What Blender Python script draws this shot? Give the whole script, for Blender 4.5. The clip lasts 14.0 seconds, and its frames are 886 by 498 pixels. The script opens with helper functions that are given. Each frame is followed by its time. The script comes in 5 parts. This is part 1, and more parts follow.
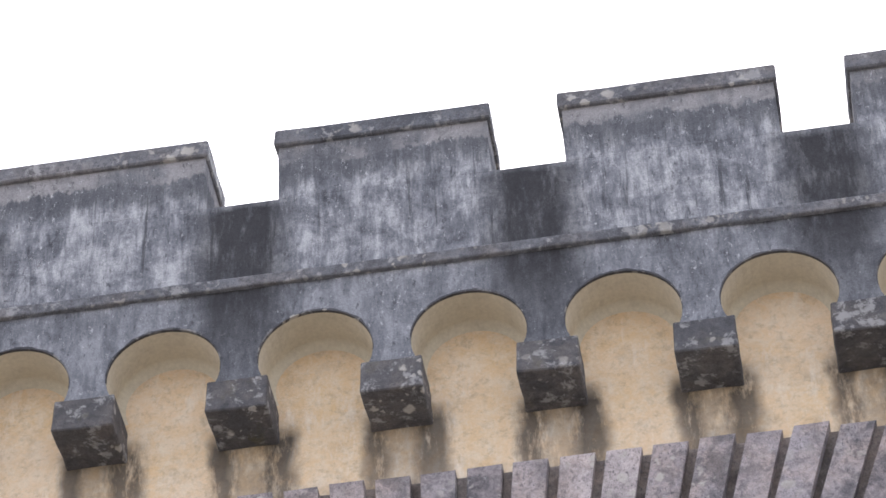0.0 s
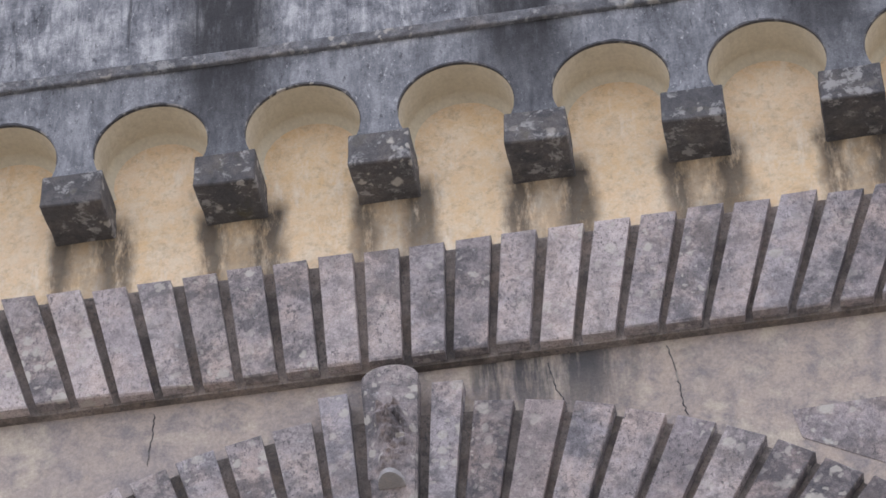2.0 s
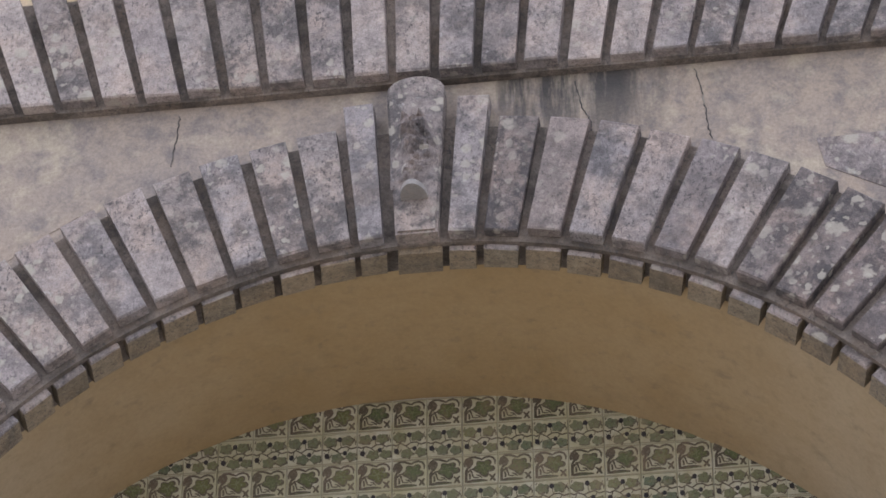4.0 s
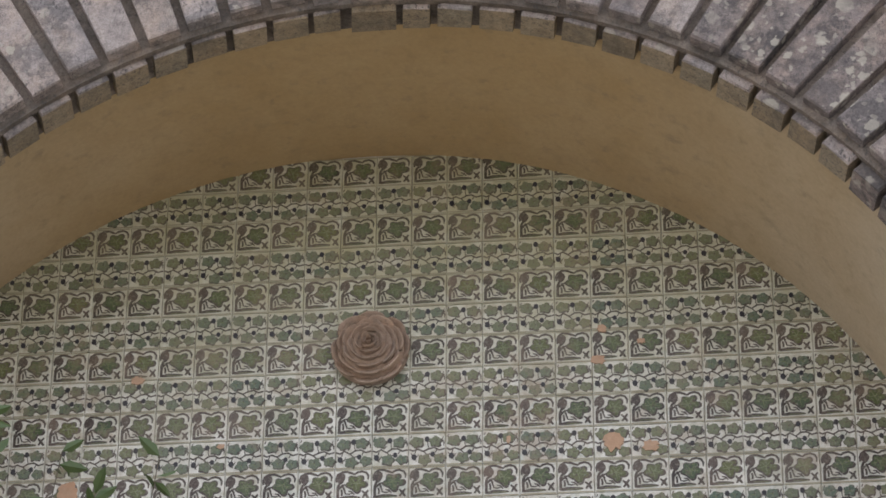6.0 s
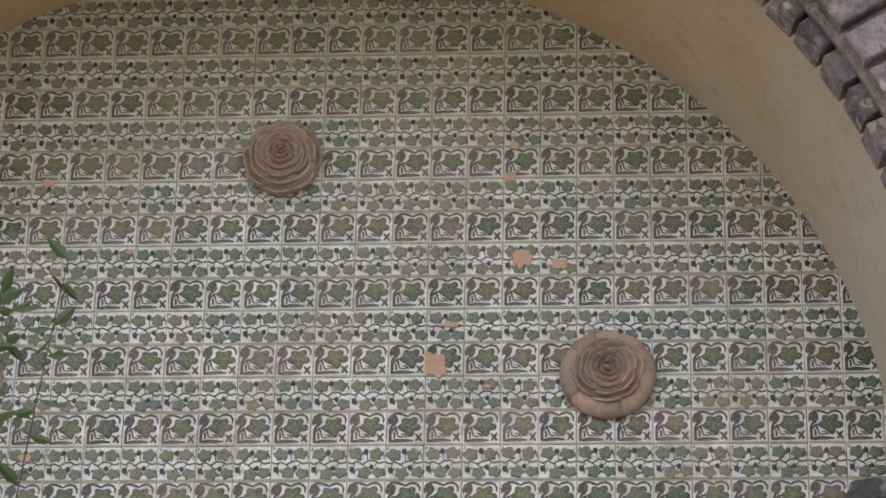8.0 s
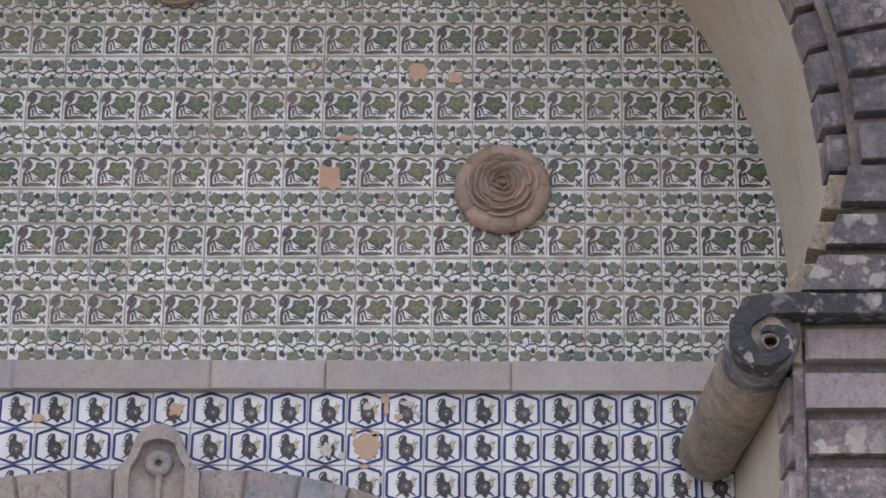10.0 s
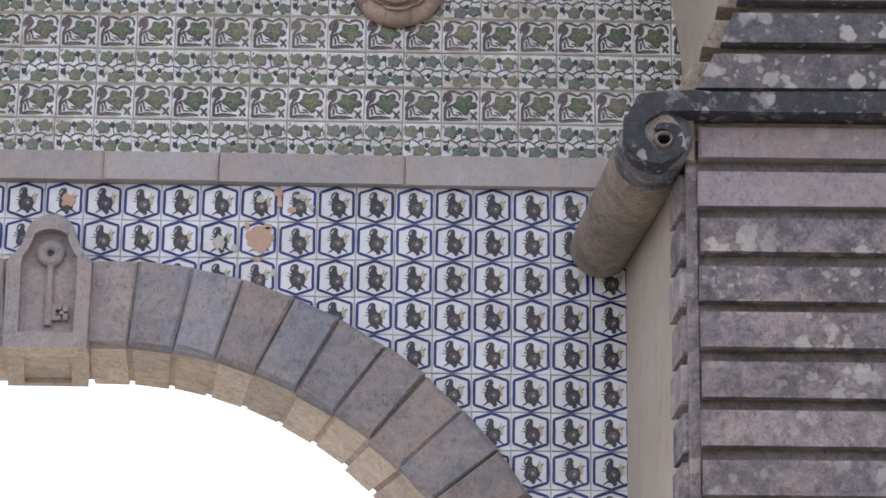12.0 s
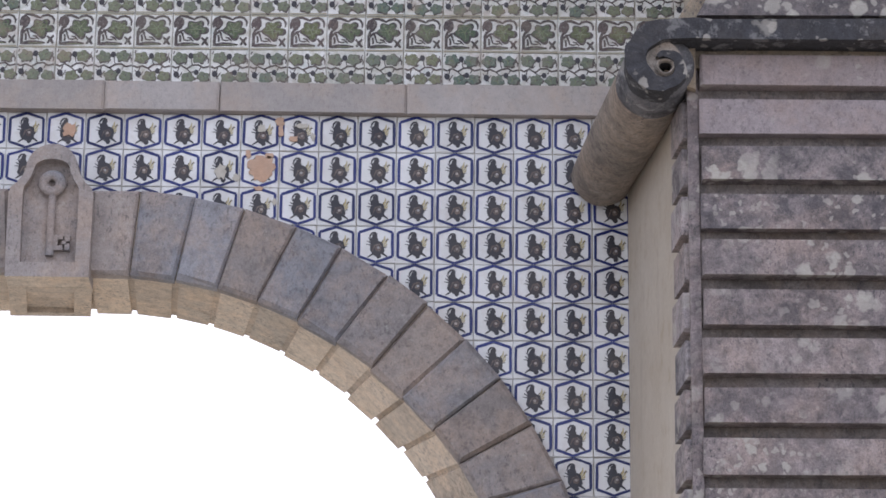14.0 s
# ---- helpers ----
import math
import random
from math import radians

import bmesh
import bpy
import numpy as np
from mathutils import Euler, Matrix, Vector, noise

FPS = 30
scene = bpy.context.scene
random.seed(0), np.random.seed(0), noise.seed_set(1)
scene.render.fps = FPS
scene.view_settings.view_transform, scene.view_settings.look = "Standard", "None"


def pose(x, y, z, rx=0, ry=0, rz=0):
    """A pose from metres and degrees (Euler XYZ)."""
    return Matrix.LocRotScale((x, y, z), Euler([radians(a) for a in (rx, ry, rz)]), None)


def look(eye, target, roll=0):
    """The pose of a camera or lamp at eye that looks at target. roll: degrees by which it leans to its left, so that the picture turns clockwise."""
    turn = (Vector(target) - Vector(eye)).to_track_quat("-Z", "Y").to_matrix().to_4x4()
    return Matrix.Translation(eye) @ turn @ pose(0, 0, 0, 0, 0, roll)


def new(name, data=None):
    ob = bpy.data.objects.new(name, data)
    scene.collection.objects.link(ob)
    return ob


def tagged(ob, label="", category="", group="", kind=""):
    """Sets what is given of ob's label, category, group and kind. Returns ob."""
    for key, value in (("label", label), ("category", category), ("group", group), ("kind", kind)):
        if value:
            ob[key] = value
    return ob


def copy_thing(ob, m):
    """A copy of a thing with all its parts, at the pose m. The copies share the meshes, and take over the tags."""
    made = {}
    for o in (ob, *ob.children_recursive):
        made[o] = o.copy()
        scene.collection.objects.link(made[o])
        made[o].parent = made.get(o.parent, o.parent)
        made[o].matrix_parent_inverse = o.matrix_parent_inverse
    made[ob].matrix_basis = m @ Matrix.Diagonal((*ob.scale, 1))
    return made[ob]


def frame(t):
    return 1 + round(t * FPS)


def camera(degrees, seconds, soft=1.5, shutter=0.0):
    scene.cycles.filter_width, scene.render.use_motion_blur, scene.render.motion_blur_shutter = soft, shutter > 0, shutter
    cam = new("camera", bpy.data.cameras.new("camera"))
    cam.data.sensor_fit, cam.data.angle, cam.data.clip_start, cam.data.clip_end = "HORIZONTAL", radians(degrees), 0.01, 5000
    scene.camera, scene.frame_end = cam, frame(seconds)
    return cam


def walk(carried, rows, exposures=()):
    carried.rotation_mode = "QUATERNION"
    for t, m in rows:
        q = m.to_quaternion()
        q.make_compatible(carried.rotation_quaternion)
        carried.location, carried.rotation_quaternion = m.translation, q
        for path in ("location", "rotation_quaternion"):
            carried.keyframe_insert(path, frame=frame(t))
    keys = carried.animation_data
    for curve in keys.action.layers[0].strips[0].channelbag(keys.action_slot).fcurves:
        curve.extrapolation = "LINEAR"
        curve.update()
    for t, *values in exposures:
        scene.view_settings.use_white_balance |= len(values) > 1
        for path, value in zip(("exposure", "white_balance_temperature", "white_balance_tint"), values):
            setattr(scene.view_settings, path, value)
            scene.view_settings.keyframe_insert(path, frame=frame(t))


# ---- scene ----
cam = camera(16.02, 14.0, soft=1.6)
EYE = 1.6
# seconds, pitch up, yaw to the left, lean to the left (degrees); the eye stays where it is
PATH = [
    (0.0, 44.156, 6.276, -2.499),
    (0.5, 43.853, 6.353, -2.856),
    (1.0, 43.166, 6.166, -3.399),
    (1.5, 41.698, 6.007, -3.746),
    (2.0, 40.007, 6.241, -3.069),
    (2.5, 38.434, 6.752, -2.116),
    (3.0, 36.966, 7.182, -1.452),
    (3.2, 36.485, 7.241, -1.171),
    (5.3, 32.276, 6.314, 0.448),
    (5.5, 31.839, 6.176, 0.353),
    (6.0, 30.432, 5.956, 0.360),
    (6.5, 29.173, 5.303, 0.416),
    (7.0, 28.527, 4.865, 0.573),
    (7.2, 28.268, 4.718, 0.811),
    (9.5, 24.497, 2.743, 1.154),
    (10.0, 23.711, 1.899, 0.883),
    (10.5, 23.005, 1.213, 0.719),
    (11.0, 22.017, 0.477, 0.904),
    (11.5, 21.020, -0.025, 1.133),
    (12.0, 19.997, -0.237, 0.792),
    (12.5, 19.230, -0.165, 0.635),
    (13.0, 18.888, -0.059, 0.775),
    (13.5, 18.715, -0.149, 0.665),
    (14.0, 18.699, -0.221, 0.608),
]


def heading(pitch, yaw):
    p, a = radians(pitch), radians(yaw)
    return Vector((-math.sin(a) * math.cos(p), math.cos(a) * math.cos(p), math.sin(p)))


eye = Vector((0, 0, EYE))
walk(cam, [(t, look(eye, eye + heading(p, a), r)) for t, p, a, r in PATH],
     [(0.0, 0.16, 5700, 12), (3.0, 0.09, 5750, 12), (5.5, -0.03, 6100, 8), (7.0, -0.06, 6200, 7), (9.5, -0.10, 5820, 13), (12.0, -0.11, 5650, 14), (14.0, -0.11, 5650, 13)])

# ---- light: bright hazy sky; the sun stands behind the building, the front is in open shade ----
world = bpy.data.worlds.new("sky")
world.use_nodes = True
scene.world = world
wn, wl = world.node_tree.nodes, world.node_tree.links
SUN_EL, SUN_AZ = radians(42), radians(0)
sky = wn.new("ShaderNodeTexSky")
sky.sky_type, sky.sun_disc, sky.sun_elevation, sky.sun_rotation = "NISHITA", False, SUN_EL, SUN_AZ
sky.air_density, sky.dust_density, sky.ozone_density = 1.0, 6.0, 1.0
cloud = wn.new("ShaderNodeMixRGB")
cloud.inputs[0].default_value = 0.8
cloud.inputs[2].default_value = (14.2, 13.8, 14.0, 1)
wl.new(sky.outputs[0], cloud.inputs[1])
bg = wn["Background"]
bg.inputs[1].default_value = 0.125
wl.new(cloud.outputs[0], bg.inputs[0])
sun_data = bpy.data.lights.new("sun", "SUN")
sun_data.energy, sun_data.angle, sun_data.color = 4.5, radians(4), (1, 0.93, 0.82)
sun = new("sun", sun_data)
sun.matrix_world = look((2, 40, 36), (0, 0, 0), 0)   # the sun stands behind the building

# ---- materials ----


class Nodes:
    """Short names for the nodes of one material."""

    def __init__(self, name, rough=0.85):
        self.m = bpy.data.materials.new(name)
        self.m.use_nodes = True
        self.t = self.m.node_tree
        self.b = self.t.nodes["Principled BSDF"]
        self.b.inputs["Roughness"].default_value = rough
        self.pos = self.add("ShaderNodeNewGeometry").outputs["Position"]
        self.rnd = self.add("ShaderNodeObjectInfo").outputs["Random"]

    def add(self, kind):
        return self.t.nodes.new(kind)

    def put(self, socket, value):
        if hasattr(value, "is_linked"):
            self.t.links.new(value, socket)
        elif isinstance(value, (tuple, list)) and len(value) == 3 and len(socket.default_value) == 4:
            socket.default_value = (*value, 1)
        else:
            socket.default_value = value

    def stretch(self, sx, sy, sz, shift=(0, 0, 0)):
        n = self.add("ShaderNodeMapping")
        self.put(n.inputs[0], self.pos)
        n.inputs["Scale"].default_value = (sx, sy, sz)
        n.inputs["Location"].default_value = shift
        return n.outputs[0]

    def noise(self, scale, detail=4, rough=0.6, vec=None, dist=0.0):
        n = self.add("ShaderNodeTexNoise")
        self.put(n.inputs["Vector"], vec or self.pos)
        n.inputs["Scale"].default_value, n.inputs["Detail"].default_value = scale, detail
        n.inputs["Roughness"].default_value, n.inputs["Distortion"].default_value = rough, dist
        return n.outputs[0]

    def spots(self, scale, size, share, vec=None):
        """Round blotches: 1 inside, 0 outside, on a share of the cells."""
        v = self.add("ShaderNodeTexVoronoi")
        self.put(v.inputs["Vector"], vec or self.warp(0.05, 22))
        v.inputs["Scale"].default_value = scale
        inside = self.ramp(v.outputs["Distance"], (size * 0.75, 1), (size, 0))
        sep = self.add("ShaderNodeSeparateColor")
        self.put(sep.inputs[0], v.outputs["Color"])
        return self.math("MULTIPLY", inside, self.math("LESS_THAN", sep.outputs[0], share))

    def warp(self, amount, scale):
        n = self.add("ShaderNodeTexNoise")
        self.put(n.inputs["Vector"], self.pos)
        n.inputs["Scale"].default_value = scale
        a = self.add("ShaderNodeVectorMath")
        a.operation = "MULTIPLY_ADD"
        self.put(a.inputs[0], n.outputs["Color"])
        a.inputs[1].default_value = (amount,) * 3
        self.put(a.inputs[2], self.pos)
        return a.outputs[0]

    def ramp(self, fac, *stops):
        n = self.add("ShaderNodeValToRGB")
        self.put(n.inputs[0], fac)
        e = n.color_ramp.elements
        while len(e) < len(stops):
            e.new(0.5)
        for k, (p, c) in zip(e, stops):
            k.position = p
            k.color = (*c, 1) if isinstance(c, tuple) else (c, c, c, 1)
        return n.outputs[0]

    def math(self, op, a, b=0.0):
        n = self.add("ShaderNodeMath")
        n.operation = op
        self.put(n.inputs[0], a)
        self.put(n.inputs[1], b)
        return n.outputs[0]

    def mix(self, fac, a, b, how="MIX"):
        n = self.add("ShaderNodeMixRGB")
        n.blend_type = how
        for s, v in zip(n.inputs, (fac, a, b)):
            self.put(s, v)
        return n.outputs[0]

    def done(self, colour, bump=None, strength=0.3, dist=0.01, rough=None):
        self.put(self.b.inputs["Base Color"], colour)
        if rough is not None:
            self.put(self.b.inputs["Roughness"], rough)
        if bump is not None:
            n = self.add("ShaderNodeBump")
            n.inputs["Strength"].default_value, n.inputs["Distance"].default_value = strength, dist
            self.put(n.inputs["Height"], bump)
            self.put(self.b.inputs["Normal"], n.outputs[0])
        return self.m


def stone_material(name, c1, c2, lichen=0.3, mould=0.5, moss=0.0, crust=0.0, swing=0.0, coarse=1.0):
    n = Nodes(name, 0.9)
    second = n.math("FRACT", n.math("MULTIPLY", n.rnd, 7.31))
    col = n.mix(n.rnd, c1, c2)
    col = n.mix(1.0, col, n.ramp(second, (0.0, 0.72), (0.5, 0.98), (1.0, 1.2)), "MULTIPLY")
    third = n.math("FRACT", n.math("MULTIPLY", n.rnd, 23.7))
    col = n.mix(n.ramp(third, (0.55, 0.0), (0.9, 0.5)), col, (0.92 * c1[0], 1.02 * c1[1], 1.12 * c1[2]))
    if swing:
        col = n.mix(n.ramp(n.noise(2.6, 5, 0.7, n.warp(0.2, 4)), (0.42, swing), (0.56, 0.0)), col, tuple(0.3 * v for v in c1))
    big = n.noise(3.0, 5, 0.65)
    col = n.mix(n.ramp(big, (0.35, 0.0), (0.7, 0.4)), col, tuple(0.66 * v for v in c1))
    patch = n.noise(7, 7, 0.75, n.warp(0.1, 6))
    col = n.mix(n.ramp(n.noise(5, 6, 0.7, n.warp(0.1, 8)), (0.45, 0.0), (0.65, 0.5)), col, (1.12 * c2[0], 1.0 * c2[1], 0.88 * c2[2]))
    dark = n.ramp(patch, (0.55 - 0.12 * mould, 0.0), (0.66 - 0.10 * mould, 0.9 * mould))
    col = n.mix(n.math("MULTIPLY", dark, n.ramp(second, (0.0, 1.0), (0.6, 0.65), (1.0, 0.4))), col, (0.05, 0.05, 0.058))
    grain = n.noise(150, 4, 0.75)
    col = n.mix(0.5 * coarse, col, n.ramp(grain, (0.28, 0.35), (0.5, 0.97), (0.72, 1.4)), "MULTIPLY")
    col = n.mix(0.6 * coarse, col, n.ramp(n.noise(28, 6, 0.75, n.warp(0.03, 20)), (0.33, 0.5), (0.5, 1.0), (0.68, 1.4)), "MULTIPLY")
    pits = n.noise(75, 4, 0.75, n.stretch(1, 1, 0.6))
    col = n.mix(n.math("MULTIPLY", n.ramp(pits, (0.54, 0.0), (0.63, 0.85 * coarse)), n.ramp(n.noise(4, 4), (0.4, 0.35), (0.6, 1.0))), col, (0.07, 0.066, 0.072))
    if lichen:
        colony = n.ramp(n.noise(1.9, 3, 0.6), (0.44, 0.15), (0.60, 1.0))
        for scale, size, share, strong in ((11, 0.36, 1.0, 0.8), (19, 0.38, 0.9, 0.75), (36, 0.38, 0.7, 0.6)):
            spot = n.spots(scale, size, lichen * share, n.warp(0.045, 30))
            col = n.mix(n.math("MULTIPLY", n.math("MULTIPLY", spot, colony), strong), col, n.mix(n.noise(60, 4, 0.7), (0.36, 0.33, 0.29), (0.52, 0.49, 0.44)))
    col = n.mix(n.ramp(n.noise(26, 6, 0.75, n.warp(0.05, 14)), (0.60, 0.0), (0.72, 0.5)), col, tuple(min(1.45 * v, 0.5) for v in c2))
    if crust:
        col = n.mix(n.ramp(n.noise(13, 6, 0.7, n.warp(0.08, 9)), (0.555, 0.0), (0.62, crust)), col, (0.42, 0.41, 0.40))
    if moss:
        col = n.mix(n.ramp(n.noise(9, 5), (0.6, 0.0), (0.75, moss)), col, (0.10, 0.09, 0.04))
    h = n.math("ADD", grain, n.math("MULTIPLY", patch, 2.0))
    return n.done(col, h, 0.5, 0.006)


def plaster_material(name, c1, c2, stain, amount, fine=60):
    n = Nodes(name, 0.92)
    a, b = n.noise(2.2, 6, 0.62), n.noise(14, 6, 0.65, n.warp(0.08, 5))
    col = n.mix(n.ramp(a, (0.35, 0.0), (0.68, 1.0)), c1, c2)
    col = n.mix(n.ramp(b, (0.50, 0.0), (0.72, amount)), col, stain)
    drip = n.noise(5, 5, 0.6, n.stretch(2.2, 2.2, 0.22))
    col = n.mix(n.ramp(drip, (0.57, 0.0), (0.75, amount)), col, stain)
    g = n.noise(fine, 4, 0.7)
    col = n.mix(0.4, col, n.ramp(g, (0.3, 0.7), (0.7, 1.15)), "MULTIPLY")
    return n.done(col, n.math("ADD", n.math("MULTIPLY", b, 1.5), g), 0.25, 0.008)


MERLON_PITCH, MERLON_X, MERLON_W = 1.234, -1.728, 0.936
CORBEL_PITCH, CORBEL_X = 0.6285, -1.2445


def comb(n, start, pitch, half, soft, lean=0.0):
    """Upright stripes of weathering that repeat along the wall: 1 on the stripe, 0 between."""
    sep = n.add("ShaderNodeSeparateXYZ")
    n.put(sep.inputs[0], n.warp(0.09, 7))
    x = n.math("ADD", sep.outputs[0], -start + pitch / 2 - 0.045)
    x = n.math("MULTIPLY", n.math("ABSOLUTE", n.math("SUBTRACT", n.math("FLOORED_MODULO", x, pitch), pitch / 2)), 1.0)
    return n.ramp(x, (half, 1.0), (half + soft, 0.0)), sep.outputs[2]


def parapet_material():
    """Black-weathered lime render with pale washed streaks; soot runs under each gap of the battlement."""
    n = Nodes("blackened_render", 0.92)
    streak = n.noise(9, 8, 0.75, n.stretch(1.5, 1.5, 0.35), 0.5)
    fine = n.noise(26, 5, 0.7, n.stretch(1.5, 1.5, 0.3))
    patch = n.noise(5.0, 8, 0.74, n.warp(0.25, 3))
    wash = n.math("ADD", n.math("MULTIPLY", streak, 0.42), n.math("ADD", n.math("MULTIPLY", patch, 0.50), n.math("MULTIPLY", fine, 0.18)))
    col = n.ramp(wash, (0.39, (0.035, 0.036, 0.044)), (0.47, (0.105, 0.108, 0.122)), (0.54, (0.20, 0.203, 0.222)), (0.63, (0.41, 0.41, 0.42)))
    up = n.add("ShaderNodeSeparateXYZ")
    n.put(up.inputs[0], n.warp(0.15, 4))
    lower = n.ramp(n.math("SUBTRACT", up.outputs[2], 10.0), (0.62, 0.75), (0.72, 0.0))
    col = n.mix(lower, col, n.ramp(wash, (0.40, (0.07, 0.072, 0.083)), (0.62, (0.20, 0.205, 0.225))))
    drips = n.ramp(n.noise(7, 6, 0.7, n.stretch(3.2, 3.2, 0.22)), (0.56, 0.0), (0.66, 0.75))
    col = n.mix(n.math("MULTIPLY", drips, n.math("SUBTRACT", 1.0, lower)), col, (0.03, 0.031, 0.036))
    edge = n.math("ADD", n.math("SUBTRACT", up.outputs[2], 11.1), n.math("MULTIPLY", n.noise(14, 4, 0.6, n.stretch(1.5, 1.5, 0.2)), 0.25))
    col = n.mix(n.ramp(edge, (0.26, 0.0), (0.33, 0.35), (0.40, 0.3), (0.43, 0.0)), col, (0.06, 0.061, 0.068))
    teeth = n.math("MULTIPLY", n.noise(8, 5, 0.7, n.stretch(3.0, 3.0, 0.25)), 0.16)
    wet = n.math("ADD", n.math("SUBTRACT", up.outputs[2], 11.0), n.math("MULTIPLY", n.noise(6, 6, 0.75, n.stretch(4.0, 4.0, 0.10)), 0.55))
    col = n.mix(n.ramp(wet, (0.50, 0.0), (0.60, 0.7)), col, n.mix(n.noise(30, 5, 0.7), (0.045, 0.046, 0.053), (0.11, 0.112, 0.125)))
    cap = n.ramp(n.math("ADD", n.math("SUBTRACT", up.outputs[2], 11.0), teeth), (0.462, 0.0), (0.478, 0.75))
    cap = n.math("MULTIPLY", cap, n.ramp(n.noise(2.2, 4, 0.7), (0.42, 0.1), (0.56, 1.0)))
    col = n.mix(cap, col, n.mix(n.noise(22, 5, 0.7), (0.24, 0.228, 0.232), (0.42, 0.395, 0.385)))
    col = n.mix(n.ramp(n.noise(48, 5, 0.8, n.stretch(1, 1, 0.55)), (0.60, 0.0), (0.66, 0.7)), col, (0.50, 0.50, 0.51))
    col = n.mix(n.ramp(n.noise(34, 6, 0.8, n.stretch(1.2, 1.2, 0.5, (3, 1, 7))), (0.57, 0.0), (0.65, 0.7)), col, (0.035, 0.036, 0.042))
    gap, z = comb(n, MERLON_X - (MERLON_PITCH - MERLON_W) / 2, MERLON_PITCH, 0.10, 0.17)
    soot = n.math("MULTIPLY", n.math("MULTIPLY", gap, n.ramp(n.noise(10, 6, 0.75, n.stretch(1.6, 1.6, 0.4)), (0.34, 0.72), (0.5, 1.0))), n.ramp(n.math("MULTIPLY", n.math("SUBTRACT", z, 9.9), 0.6), (0.0, 0.0), (0.40, 0.92), (0.72, 0.97), (0.76, 0.25)))
    col = n.mix(soot, col, n.mix(n.noise(40, 4), (0.013, 0.013, 0.016), (0.036, 0.034, 0.037)))
    g = n.noise(120, 4, 0.7)
    col = n.mix(0.6, col, n.ramp(g, (0.3, 0.55), (0.7, 1.3)), "MULTIPLY")
    return n.done(col, n.math("ADD", n.math("MULTIPLY", patch, 1.5), g), 0.4, 0.006)


def ochre_material():
    """Ochre lime wash, mottled, with black runs below each corbel."""
    n = Nodes("ochre_limewash", 0.93)
    a, b = n.noise(3.0, 6, 0.65), n.noise(16, 6, 0.7, n.warp(0.1, 6))
    col = n.mix(n.ramp(a, (0.32, 0.0), (0.68, 1.0)), (0.62, 0.445, 0.25), (0.68, 0.52, 0.35))
    col = n.mix(n.ramp(b, (0.40, 0.0), (0.70, 0.8)), col, (0.68, 0.59, 0.455))
    col = n.mix(n.ramp(n.noise(10, 6, 0.7, n.warp(0.1, 9)), (0.52, 0.0), (0.70, 0.45)), col, (0.33, 0.26, 0.18))
    col = n.mix(n.ramp(n.noise(24, 6, 0.75, n.warp(0.05, 14)), (0.52, 0.0), (0.66, 0.5)), col, (0.36, 0.285, 0.19))
    col = n.mix(n.ramp(n.noise(7, 6, 0.7, n.stretch(1.6, 1.6, 0.5, (2, 0, 5))), (0.55, 0.0), (0.68, 0.6)), col, (0.73, 0.66, 0.55))
    share = n.ramp(n.noise(1.3, 2, 0.5, n.stretch(1, 0, 0)), (0.34, 0.75), (0.5, 1.0))
    ragged = n.ramp(n.noise(7, 6, 0.75, n.stretch(1.8, 1.8, 0.5)), (0.34, 0.2), (0.50, 1.0))
    for off, half, soft, dark in ((0.0, 0.08, 0.10, 0.5), (-0.105, 0.022, 0.05, 0.9), (0.125, 0.040, 0.06, 0.97)):
        run, z = comb(n, CORBEL_X + off, CORBEL_PITCH, half, soft)
        below = n.ramp(n.math("SUBTRACT", z, 9.3), (0.05, 0.45), (0.55, 0.9), (0.68, 1.0), (0.78, 0.0))
        mask = n.math("MULTIPLY", n.math("MULTIPLY", run, below), n.math("MULTIPLY", ragged, share))
        col = n.mix(n.math("MULTIPLY", mask, dark), col, n.mix(n.noise(35, 4, 0.7), (0.028, 0.025, 0.023), (0.085, 0.07, 0.055)))
    g = n.noise(90, 4, 0.7)
    col = n.mix(0.35, col, n.ramp(g, (0.3, 0.75), (0.7, 1.15)), "MULTIPLY")
    return n.done(col, n.math("ADD", b, g), 0.3, 0.008)


